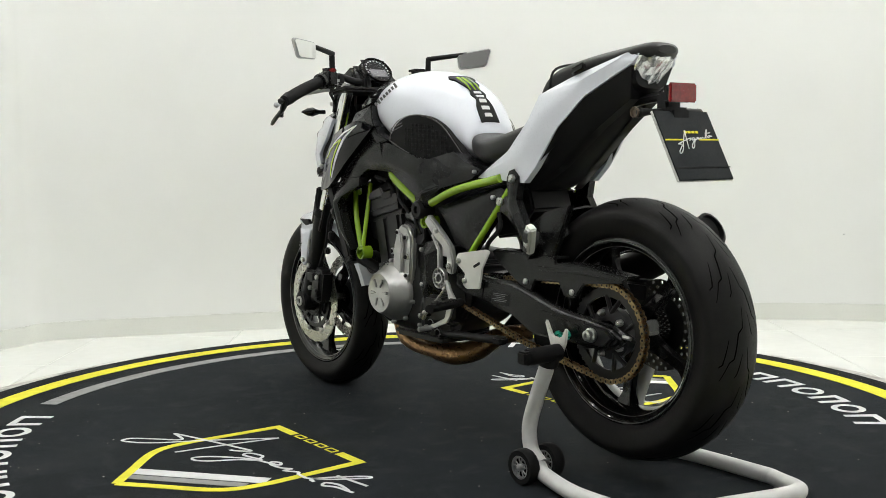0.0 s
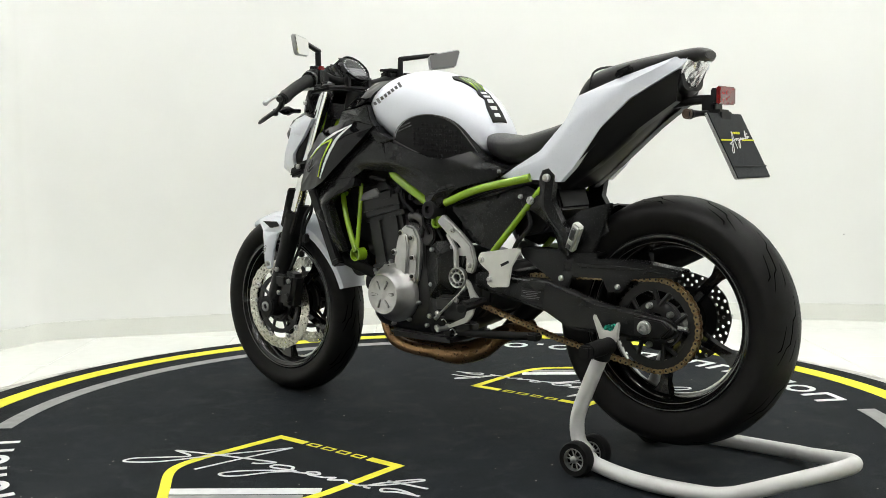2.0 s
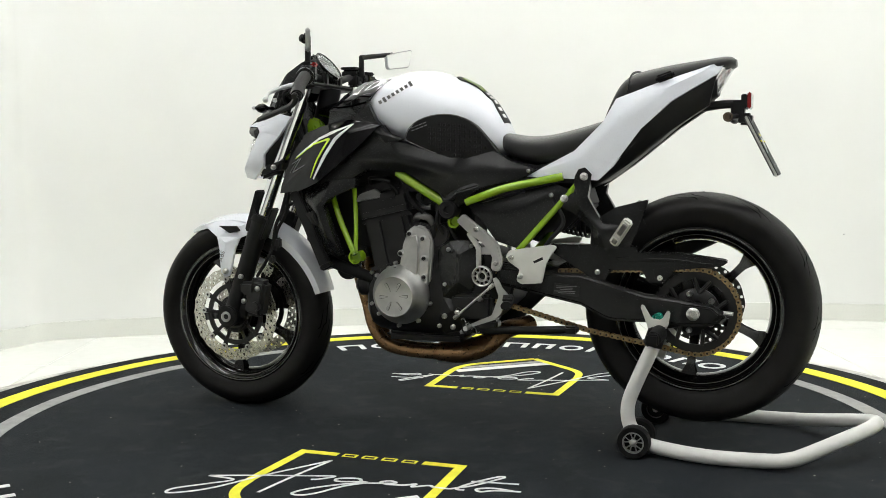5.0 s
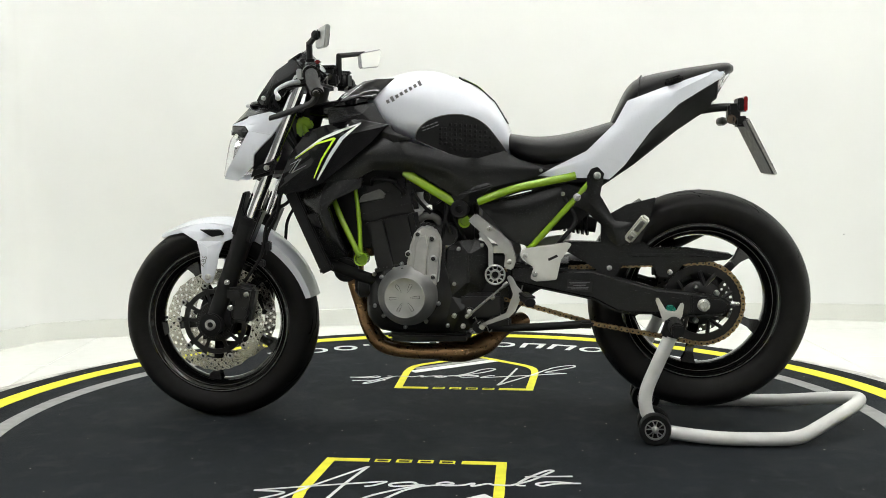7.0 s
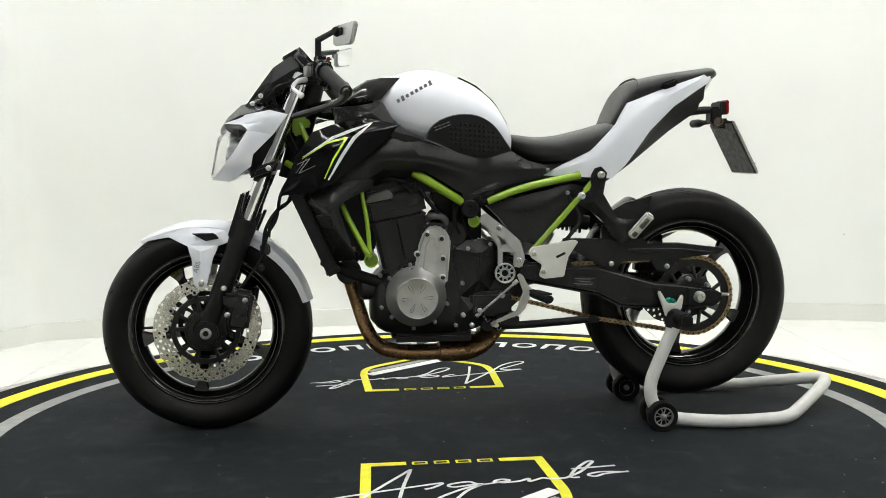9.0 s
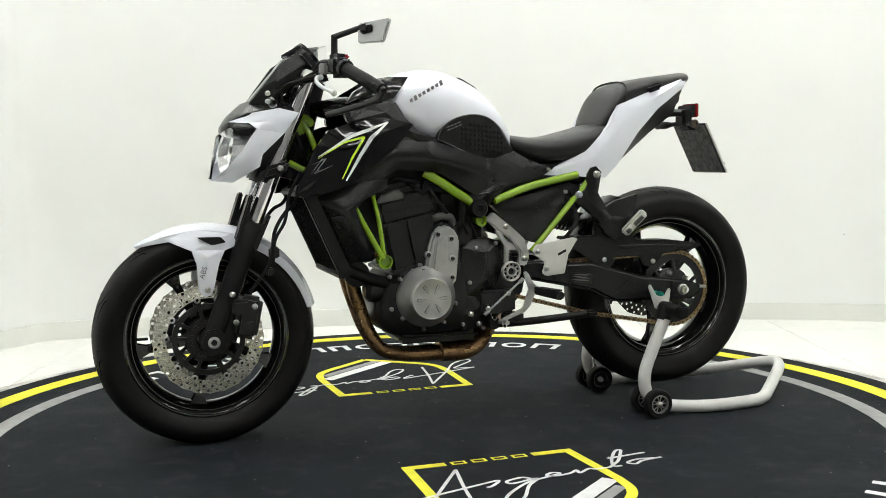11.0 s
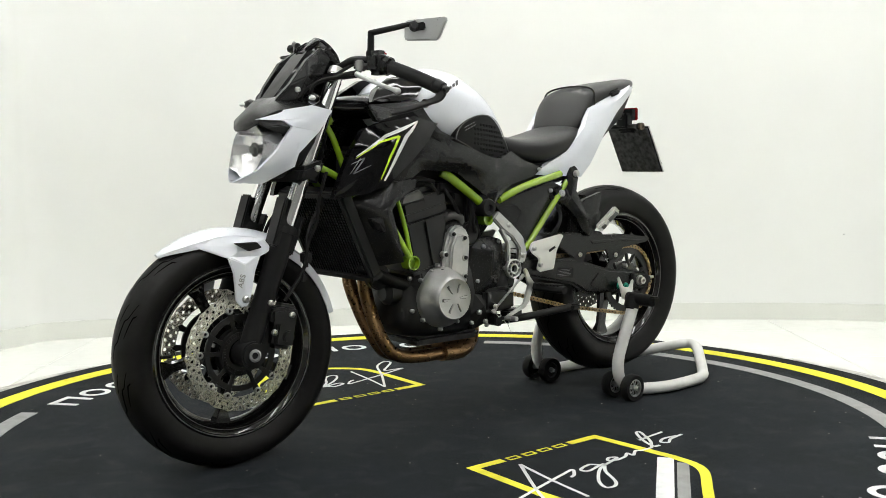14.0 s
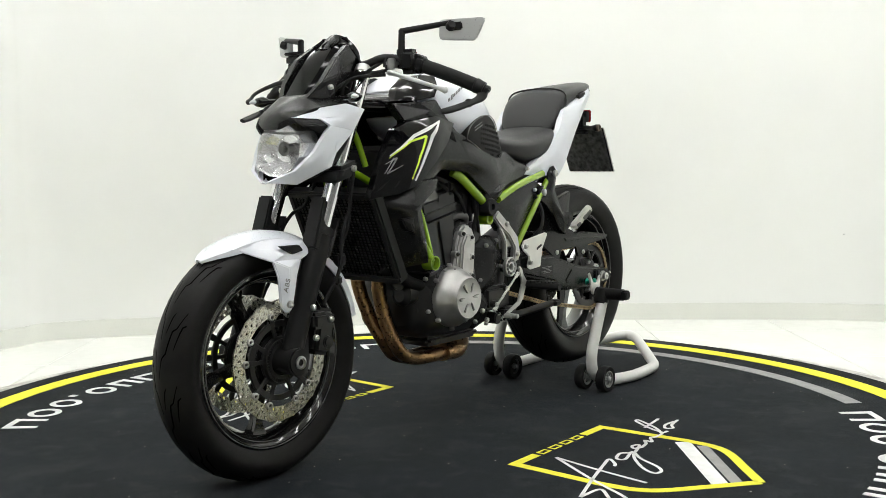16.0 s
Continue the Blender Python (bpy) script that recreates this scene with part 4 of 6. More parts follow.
def bars():
    for s in (1, -1):
        part("handlebar", tube([(-0.30, 0, 1.015), (-0.30, 0.08 * s, 1.015), (-0.305, 0.14 * s, 1.028), (-0.335, 0.2 * s, 1.018), (-0.365, 0.30 * s, 0.983), (-0.392, 0.372 * s, 0.95)], 0.011, 12, 6), DARK, bike, "black handlebar")
        g = part("grip", join(tube([(-0.345, 0.235 * s, 1.007), (-0.367, 0.305 * s, 0.98), (-0.39, 0.364 * s, 0.954)], 0.0175, 18, 4)), RUBBER, bike, "black ribbed rubber grip")
        part("bar_end", rod((-0.39, 0.362 * s, 0.955), (-0.40, 0.388 * s, 0.942), 0.0195, 0.0165, 18, 0.004), DARK, g)
        sw = part("switchgear", join(box((-0.335, 0.2 * s, 1.018), (0.05, 0.055, 0.062), 0.014, 3, Matrix.Rotation(radians(14 * s), 4, "Z")), rod((-0.34, 0.222 * s, 1.012), (-0.347, 0.24 * s, 1.005), 0.024, None, 20, 0.004)), BLACK, bike, "black switch housing")
        part("button", box((-0.355, 0.195 * s, 1.042), (0.016, 0.02, 0.012), 0.004), RED if s > 0 else DARK, sw)
        part("lever_perch", join(box((-0.312, 0.165 * s, 1.014), (0.04, 0.03, 0.024), 0.008), rod((-0.298, 0.172 * s, 0.998), (-0.298, 0.172 * s, 1.026), 0.011, None, 16, 0.003)), ALLOY, bike)
        part("perch_clamp", box((-0.315, 0.15 * s, 1.018), (0.035, 0.022, 0.036), 0.006), ENGBLACK, bike)
        part("hand_lever", tube([(-0.292, 0.17 * s, 0.99), (-0.276, 0.2 * s, 0.985), (-0.264, 0.25 * s, 0.972), (-0.264, 0.30 * s, 0.957), (-0.278, 0.335 * s, 0.944), (-0.285, 0.353 * s, 0.937), (-0.288, 0.358 * s, 0.934)], 0.0062, 10, 5, radii=[0.008, 0.0072, 0.0055, 0.005, 0.0052, 0.0085, 0.004]), SHELL if s > 0 else ENGBLACK, bike, "bare alloy hand lever" if s > 0 else "black hand lever")
        part("lever_guard", tube([(-0.398, 0.384 * s, 0.946), (-0.386, 0.384 * s, 0.922), (-0.35, 0.378 * s, 0.908), (-0.30, 0.367 * s, 0.893), (-0.262, 0.354 * s, 0.884)], 0.0062, 8, 5, radii=[0.014, 0.013, 0.0095, 0.010, 0.010, 0.0085], flat=0.65), DARK, bike, "black bar-end lever guard")
        part("guard_bolt", rod((-0.397, 0.392 * s, 0.945), (-0.40, 0.402 * s, 0.940), 0.009, None, 12, 0.002), ENGBLACK, bike)
        part("guard_bolt", rod((-0.352, 0.372 * s, 0.918), (-0.352, 0.374 * s, 0.898), 0.008, None, 10, 0.002), ENGBLACK, bike)
        mir = part("mirror_stem", join(rod((-0.327, 0.18 * s, 1.025), (-0.328, 0.182 * s, 1.098), 0.0095, 0.0085, 14), rod((-0.327, 0.178 * s, 1.094), (-0.385, 0.298 * s, 1.112), 0.0082, 0.0068, 14), rod((-0.327, 0.18 * s, 1.015), (-0.327, 0.18 * s, 1.05), 0.0125, 0.012, 14, 0.002)), DARK, bike, "black mirror stalk")
        # local x runs outward, y to the rear
        lean = radians(-4 if s > 0 else -13)
        m = Matrix.Translation((-0.400, 0.319 * s, 1.095)) @ Matrix(((-0.47, -0.883, 0, 0), (0.883 * s, -0.47 * s, 0, 0), (0, 0, 1, 0), (0, 0, 0, 1))) @ Matrix.Rotation(lean, 4, "Y")
        head = [(-0.060, -0.016), (-0.056, 0.024), (-0.050, 0.028), (0.056, 0.024), (0.060, 0.018), (0.034, -0.028), (0.025, -0.031), (-0.056, -0.022)]
        part("mirror_head", turned(slab(head, -0.006, 0.006, 0.003), m), SHELL, mir, "slim silver mirror housing")
        part("mirror_glass", turned(slab([(x * 0.92, z * 0.88) for x, z in head], 0.0055, 0.0074, 0.0), m), MIRROR, mir)
        part("mirror_joint", turned(join(rod((-0.03, -0.005, 0.008), (-0.022, -0.02, 0.012), 0.013, 0.010, 14, 0.002), box((-0.018, -0.008, 0.008), (0.04, 0.006, 0.02), 0.004)), m), DARK, mir)
    res = part("brake_reservoir", box((-0.30, -0.165, 1.042), (0.05, 0.055, 0.03), 0.008, 3), BLACK, bike, "black brake fluid reservoir")
    part("reservoir_cap", box((-0.30, -0.165, 1.059), (0.052, 0.057, 0.008), 0.003), DARK, res)
    for k, y in enumerate((-0.045, 0.045)):
        part("bar_clamp", join(box((-0.302, y, 1.012), (0.04, 0.028, 0.045), 0.008), rod((-0.302, y, 1.03), (-0.302, y, 1.04), 0.007, None, 10)), ENGBLACK, bike)
    part("ignition_switch", rod((-0.27, 0, 0.99), (-0.275, 0, 1.012), 0.02, None, 18, 0.003), ENGBLACK, bike)
    for s in (1, -1):
        part("fork_cap", rod((-0.272, 0.095 * s, 0.99), (-0.281, 0.095 * s, 1.012), 0.022, 0.019, 18, 0.004), ALLOY, bike)
        part("clamp_bolt", bolt((-0.185, 0.142 * s, 0.752), 0.008, s), STEEL, bike)
    for i, (a, b, c, d) in enumerate(((0.16, 1.0, -0.2, 0.90), (0.13, 1.02, -0.18, 0.88), (-0.15, 1.0, -0.2, 0.90), (0.05, 0.99, -0.22, 0.86))):
        part("cable", tube([(-0.31, a, b), (-0.25, a * 0.9, 0.985), (c, a * 0.6, d + 0.05), (-0.26, a * 0.4, d - 0.1)], 0.0045, 8), RUBBER, bike)


TANK = [(0.455, 0.075, 0.90, 0.96, 2.6), (0.54, 0.15, 0.83, 1.012, 2.5), (0.60, 0.165, 0.80, 1.026, 2.4), (0.66, 0.165, 0.785, 1.024, 2.3), (0.72, 0.15, 0.775, 1.005, 2.3), (0.78, 0.128, 0.77, 0.975, 2.3), (0.83, 0.105, 0.775, 0.930, 2.3), (0.865, 0.085, 0.78, 0.872, 2.3), (0.88, 0.05, 0.79, 0.83, 2.2)]


def tank_strip(stations, lift, mid=0.0):
    """A flexible strip lying on the tank's spine: stations of (x, half width)."""
    rows = []
    for q in spline([(x, w, 0) for x, w in stations], 5):
        w, lo, hi, e = [float(np.interp(-q.x, [t[0] for t in TANK], [t[k] for t in TANK])) for k in (1, 2, 3, 4)]
        row = []
        for j in range(9):
            y = mid + q.y * (j / 4 - 1)
            z = (lo + hi) / 2 + (hi - lo) / 2 * max(0.01, 1 - min(0.99, abs(y) / w) ** e) ** (1 / e)
            row.append((q.x, y, z + lift))
        rows.append(row + [(x, y, z - 0.004) for x, y, z in row[::-1]])
    return skin(rows)


SHROUD = ([(-0.218, 0.676, 0.165), (-0.225, 0.70, 0.168), (-0.265, 0.79, 0.172), (-0.31, 0.85, 0.168), (-0.36, 0.868, 0.172), (-0.46, 0.886, 0.185), (-0.545, 0.868, 0.178), (-0.50, 0.82, 0.195), (-0.44, 0.77, 0.204), (-0.36, 0.708, 0.206), (-0.30, 0.685, 0.19)], [(-0.355, 0.785, 0.213), (-0.44, 0.845, 0.208)], 0.02, 0.003, "soft")


def bodywork():
    tank = part("fuel_tank", loft([(-0.455, 0.075, 0.90, 0.96, 2.6), (-0.49, 0.125, 0.865, 0.99, 2.6), (-0.54, 0.15, 0.83, 1.012, 2.5), (-0.60, 0.165, 0.80, 1.026, 2.4), (-0.66, 0.165, 0.785, 1.024, 2.3), (-0.72, 0.15, 0.775, 1.005, 2.3), (-0.78, 0.128, 0.77, 0.975, 2.3), (-0.83, 0.105, 0.775, 0.930, 2.3), (-0.865, 0.085, 0.78, 0.872, 2.3), (-0.88, 0.05, 0.79, 0.83, 2.2)], 40, 6), PEARL, bike, "pearl white fuel tank")
    part("airbox_cover", loft([(-0.29, 0.05, 0.90, 0.93, 2.8), (-0.36, 0.095, 0.885, 0.945, 3), (-0.45, 0.11, 0.885, 0.955, 3), (-0.50, 0.10, 0.90, 0.985, 3), (-0.53, 0.075, 0.95, 1.0, 3)], 24, 4), GLOSSBLACK, bike, "gloss black airbox cover ahead of the tank")
    guard = part("tank_guard", tank_strip([(-0.728, 0.040), (-0.742, 0.046), (-0.756, 0.034), (-0.778, 0.031), (-0.795, 0.02), (-0.812, 0.027), (-0.826, 0.02), (-0.842, 0.030), (-0.866, 0.032)], 0.0065), RUBBER, tank, "dark tank protector with green claw strokes")
    for y0, y1 in ((-0.02, -0.014), (-0.003, 0.003), (0.014, 0.02)):
        part("green_stroke", tank_strip([(-0.74, 0.006), (-0.765, 0.005), (-0.80, 0.002)], 0.0078, (y0 + y1) / 2), GREEN, tank, "green sticker stroke")
    for k in range(5):
        part("sticker_block", tank_strip([(-0.806 - k * 0.012, 0.012 + 0.003 * (k % 2)), (-0.8115 - k * 0.012, 0.013)], 0.0078), WHITEPRINT, tank, "plain white sticker bar")
    for s in (1, -1):
        def out(x):
            return float(np.interp(-x, [0.60, 0.66, 0.70, 0.74, 0.78, 0.82, 0.86, 0.88], [0.166, 0.167, 0.161, 0.152, 0.139, 0.124, 0.108, 0.1]))
        oval = [(-0.617, 0.826), (-0.627, 0.853), (-0.658, 0.879), (-0.711, 0.894), (-0.767, 0.89), (-0.812, 0.865), (-0.845, 0.824), (-0.872, 0.785), (-0.813, 0.769), (-0.761, 0.765), (-0.708, 0.787), (-0.657, 0.809)]
        edge = [(q.x, q.z) for q in spline([Vector((x, 0, z)) for x, z in oval[:8]], 3)] + oval[8:]
        pad = facet([(x, z, out(x) + 0.001) for x, z in edge], [(-0.68, 0.845, out(-0.68) + 0.004), (-0.74, 0.835, out(-0.74) + 0.004), (-0.80, 0.815, out(-0.80) + 0.004)], 0.03, 0.004, "crease")
        pd = part("knee_pad", flip(pad, s), RUBBER, bike, "black studded rubber knee pad")
        studs = []
        for i in range(13):
            for j in range(8):
                x, z = -0.69 - i * 0.0135, 0.775 + j * 0.0135 - 0.0012 * i
                top = float(np.interp(-x, [0.69, 0.72, 0.767, 0.812, 0.845, 0.872], [0.86, 0.875, 0.872, 0.847, 0.806, 0.78]))
                low = float(np.interp(-x, [0.69, 0.761, 0.813, 0.872], [0.81, 0.779, 0.783, 0.797]))
                if low < z < top:
                    studs.append(box((x, (out(x) + 0.003) * s, z), (0.0075, 0.005, 0.0075), 0.001, 1))
        part("pad_edge", flip(tube([(x, out(x) + 0.0025, z) for x, z in edge + [edge[0]]], 0.0013, 6, 1), s), CASTGREY, pd, "thin grey lip round the pad")
        part("pad_studs", join(*studs), RUBBER, pd)
        part("pad_badge", flip(turned(join(*[box((k * 0.0125 + 0.004, 0, 0), (0.009, 0.0012, 0.0022), 0.0) for k in range(4)], *[box((k * 0.0125 + 0.004, 0, 0.008), (0.009, 0.0012, 0.0022), 0.0) for k in range(4)]), Matrix.Translation((-0.685, 0.1715, 0.866)) @ Matrix.Rotation(radians(9), 4, "Z") @ Matrix.Rotation(radians(20), 4, "Y")), s), SILVERPRINT, pd, "plain grey bars of a badge")
        part("tank_badge", flip(turned(join(*[box((k * 0.0145 - 0.05, 0, 0), (0.0085, 0.0014, 0.015 if k in (0, 6) else 0.0095), 0.0) for k in range(8)]), Matrix.Translation((-0.588, 0.1605, 0.957)) @ Matrix.Rotation(radians(27), 4, "Y") @ Matrix.Rotation(radians(-22), 4, "X") @ Matrix.Rotation(radians(5), 4, "Z")), s), SILVERPRINT, tank, "plain grey bars of a badge")
        part("side_cover", flip(facet([(-0.44, 0.895, 0.12), (-0.547, 0.868, 0.155), (-0.565, 0.83, 0.165), (-0.625, 0.815, 0.172), (-0.75, 0.775, 0.166), (-0.79, 0.772, 0.158), (-0.862, 0.792, 0.127), (-0.91, 0.765, 0.128), (-0.985, 0.742, 0.13), (-0.945, 0.718, 0.135), (-0.84, 0.695, 0.15), (-0.79, 0.67, 0.158), (-0.735, 0.665, 0.16), (-0.62, 0.735, 0.165), (-0.50, 0.745, 0.17), (-0.42, 0.70, 0.175), (-0.33, 0.69, 0.17), (-0.36, 0.76, 0.16)], [(-0.47, 0.79, 0.19), (-0.60, 0.775, 0.19), (-0.76, 0.725, 0.178), (-0.88, 0.745, 0.145)], 0.05, 0.004, "soft"), s), BLACK, bike, "satin black side cover below the tank")
        part("tank_trim", flip(facet([(-0.553, 1.0, 0.106), (-0.50, 1.0, 0.094), (-0.46, 0.994, 0.088), (-0.40, 0.958, 0.1), (-0.372, 0.924, 0.115), (-0.44, 0.927, 0.143), (-0.497, 0.938, 0.15), (-0.52, 0.965, 0.143)], [(-0.47, 0.965, 0.132), (-0.42, 0.945, 0.132)], 0.025, 0.003, "soft"), s), GLOSSBLACK, bike, "gloss black trim panel beside the tank")
        part("tank_side_trim", flip(facet([(-0.36, 0.918, 0.118), (-0.44, 0.922, 0.146), (-0.499, 0.932, 0.155), (-0.525, 0.886, 0.168), (-0.562, 0.848, 0.174), (-0.615, 0.828, 0.175), (-0.56, 0.815, 0.175), (-0.47, 0.865, 0.165), (-0.37, 0.872, 0.15)], [(-0.47, 0.9, 0.163), (-0.54, 0.845, 0.178)], 0.03, 0.003), s), BLACK, bike, "satin black panel under the tank nose")
        part("frame_knuckle", flip(facet([(-0.715, 0.672, 0.155), (-0.80, 0.715, 0.155), (-0.835, 0.70, 0.155), (-0.80, 0.665, 0.155), (-0.765, 0.635, 0.155), (-0.725, 0.64, 0.155)], [(-0.77, 0.68, 0.172)], 0.03), s), BLACK, bike)
        shroud = facet(*SHROUD)
        sh = part("tank_shroud", flip(shroud, s), GLOSSBLACK, bike, "gloss black radiator shroud with white and green stripes")
        sheet = facet(*SHROUD)
        for line, wd, mt in (([(-0.280, 0.781), (-0.363, 0.833), (-0.470, 0.873)], (0.0015, 0.006, 0.0085, 0.003), WHITEPRINT), ([(-0.470, 0.873), (-0.42, 0.832), (-0.388, 0.786), (-0.348, 0.718)], (0.003, 0.010, 0.0085, 0.004), WHITEPRINT), ([(-0.278, 0.776), (-0.345, 0.818), (-0.398, 0.832)], (0.001, 0.0045, 0.006), YGREEN), ([(-0.400, 0.833), (-0.363, 0.775), (-0.338, 0.722)], (0.006, 0.0055, 0.0025), YGREEN), ([(-0.264, 0.761), (-0.299, 0.777)], (0.001, 0.0028), SILVERPRINT), ([(-0.299, 0.777), (-0.268, 0.737)], (0.003, 0.003), SILVERPRINT), ([(-0.290, 0.777), (-0.260, 0.737)], (0.0015, 0.0015), SILVERPRINT), ([(-0.268, 0.737), (-0.314, 0.758)], (0.0028, 0.001), SILVERPRINT)):
            part("stripe", flip(draped(sheet, line, wd), s), mt, sh)
        sheet.free()
        low = facet([(-0.268, 0.665, 0.14), (-0.33, 0.70, 0.165), (-0.40, 0.715, 0.185), (-0.47, 0.72, 0.18), (-0.465, 0.695, 0.18), (-0.40, 0.672, 0.195), (-0.374, 0.64, 0.2), (-0.40, 0.56, 0.195), (-0.42, 0.50, 0.185), (-0.362, 0.49, 0.145), (-0.338, 0.51, 0.138), (-0.293, 0.63, 0.138)], [(-0.345, 0.64, 0.212), (-0.372, 0.56, 0.204)], 0.03, 0.004, "soft")
        part("radiator_cowl", flip(low, s), BLACK, bike, "satin black radiator side cowl")
        part("cowl_inner", flip(slab([(-0.36, 0.685), (-0.48, 0.70), (-0.49, 0.60), (-0.475, 0.515), (-0.405, 0.53)], 0.075, 0.095, 0.004), s), DARK, bike, "black inner radiator panel")
        part("cowl_fold", flip(facet([(-0.31, 0.62, 0.19), (-0.345, 0.625, 0.2), (-0.36, 0.58, 0.195), (-0.33, 0.59, 0.19)], [(-0.337, 0.605, 0.2)], 0.02), s), DARK, bike)
        # tail
        tail = facet([(-0.955, 0.722, 0.118), (-1.0, 0.746, 0.122), (-1.09, 0.79, 0.13), (-1.167, 0.865, 0.13), (-1.2, 0.925, 0.122), (-1.30, 0.962, 0.108), (-1.44, 1.008, 0.075), (-1.468, 1.008, 0.06), (-1.455, 0.985, 0.072), (-1.34, 0.915, 0.11), (-1.265, 0.845, 0.125), (-1.205, 0.765, 0.13), (-1.192, 0.748, 0.13), (-1.152, 0.711, 0.13), (-1.11, 0.714, 0.128)], [(-1.12, 0.775, 0.142), (-1.21, 0.865, 0.142), (-1.32, 0.945, 0.12), (-1.42, 0.992, 0.086)], 0.02, 0.003, "soft")
        part("tail_panel", flip(tail, s), PEARL, bike, "pearl white tail panel")
        part("grab_slot", flip(turned(box((0, 0, 0), (0.05, 0.012, 0.02), 0.008, 3), Matrix.Translation((-1.325, 0.113, 0.978)) @ Matrix.Rotation(radians(18), 4, "Y")), s), GLOSSBLACK, bike)
        under = facet([(-1.45, 0.98, 0.07), (-1.34, 0.912, 0.108), (-1.262, 0.842, 0.122), (-1.2, 0.76, 0.126), (-1.135, 0.716, 0.12), (-1.13, 0.69, 0.09), (-1.22, 0.75, 0.07), (-1.34, 0.845, 0.06), (-1.43, 0.905, 0.05)], [(-1.25, 0.81, 0.108), (-1.38, 0.91, 0.08)], 0.03, 0.004, "soft")
        part("under_tail", flip(under, s), DARK, bike, "matt black under-tail panel")
        part("under_tail_bolt", bolt((-1.215, 0.112 * s, 0.80), 0.009, s), STEEL, bike)
    part("seat", loft([(-0.862, 0.06, 0.80, 0.845, 2.6), (-0.89, 0.085, 0.775, 0.84, 2.8), (-0.95, 0.115, 0.755, 0.833, 3), (-1.02, 0.13, 0.752, 0.838, 3), (-1.10, 0.13, 0.77, 0.856, 3), (-1.16, 0.118, 0.80, 0.872, 3), (-1.18, 0.10, 0.82, 0.868, 3)], 36, 5), LEATHER, bike, "black vinyl rider seat")
    part("pillion_seat", loft([(-1.158, 0.085, 0.845, 0.872, 3), (-1.178, 0.105, 0.86, 0.918, 3), (-1.205, 0.112, 0.89, 0.968, 3), (-1.24, 0.11, 0.915, 0.994, 2.8), (-1.32, 0.10, 0.945, 1.012, 2.8), (-1.42, 0.08, 0.975, 1.026, 2.6), (-1.475, 0.058, 0.995, 1.032, 2.5), (-1.495, 0.03, 1.005, 1.024, 2.4)], 36, 5), LEATHER, bike, "black vinyl stepped pillion seat")
    part("seat_base", slab([(-0.72, 0.70), (-0.86, 0.775), (-0.97, 0.752), (-1.10, 0.765), (-1.12, 0.70), (-1.04, 0.705), (-0.90, 0.675), (-0.78, 0.635)], -0.108, 0.108, 0.006), DARK, bike, "black panel below the seat")
    part("seat_strap", tube([(-1.228, -0.116, 0.93), (-1.235, -0.1, 0.985), (-1.245, 0, 1.0), (-1.235, 0.1, 0.985), (-1.228, 0.116, 0.93)], 0.003, 8, 6, flat=0.4), DARK, bike)
    part("tail_core", loft([(-0.98, 0.10, 0.70, 0.76, 3), (-1.12, 0.105, 0.69, 0.80, 3), (-1.25, 0.09, 0.775, 0.92, 3), (-1.38, 0.065, 0.88, 0.97, 3), (-1.45, 0.055, 0.93, 0.995, 3)], 24, 4), DARK, bike, "black tail core")
    def prow(k, sub=0):
        """Both flanks and the rear of the angular lamp, shrunk by k."""
        side = [(-1.464, 0.070, 1.004), (-1.494, 0.022, 1.012), (-1.443, 0.018, 0.925), (-1.420, 0.064, 0.930)]
        mid = Vector((-1.438, 0, 0.965))
        left = [mid + (Vector(p) - mid) * k for p in side]
        right = [Vector((p.x, -p.y, p.z)) for p in left]
        front = [mid + (Vector(p) - mid) * k for p in ((-1.40, 0.06, 0.985), (-1.375, 0.05, 0.93))]
        bm = bmesh.new()
        v = [bm.verts.new(p) for p in (*left, *right, front[0], front[1], (front[0].x, -front[0].y, front[0].z), (front[1].x, -front[1].y, front[1].z))]
        for q in ((0, 1, 2, 3), (5, 4, 7, 6), (1, 5, 6, 2), (8, 0, 3, 9), (4, 10, 11, 7), (10, 8, 9, 11), (8, 10, 4, 5, 1, 0), (9, 3, 2, 6, 7, 11)):
            bm.faces.new([v[i] for i in q])
        if sub:
            dice = random.Random(5)
            bmesh.ops.triangulate(bm, faces=bm.faces)
            bmesh.ops.subdivide_edges(bm, edges=bm.edges, cuts=sub, use_grid_fill=True)
            bmesh.ops.triangulate(bm, faces=bm.faces)
            for w in bm.verts:
                w.co += Vector((dice.uniform(-1, 1), dice.uniform(-1, 1), dice.uniform(-1, 1))) * 0.0028
        bm.faces.layers.int.new("fold")
        bmesh.ops.recalc_face_normals(bm, faces=bm.faces)
        return bm
    light = part("tail_light", soften(prow(1.0), 0.002, 2), LENS, bike, "clear angular tail light lens")
    light.visible_shadow = False
    part("light_reflector", prow(0.9, 4), REFLECTOR, light, "faceted chrome reflector behind the lens")
    for s in (1, -1):
        part("light_divider", tube([(-1.434, 0.058 * s, 0.968), (-1.460, 0.014 * s, 0.964)], 0.004, 8, 2), SHELL, light)


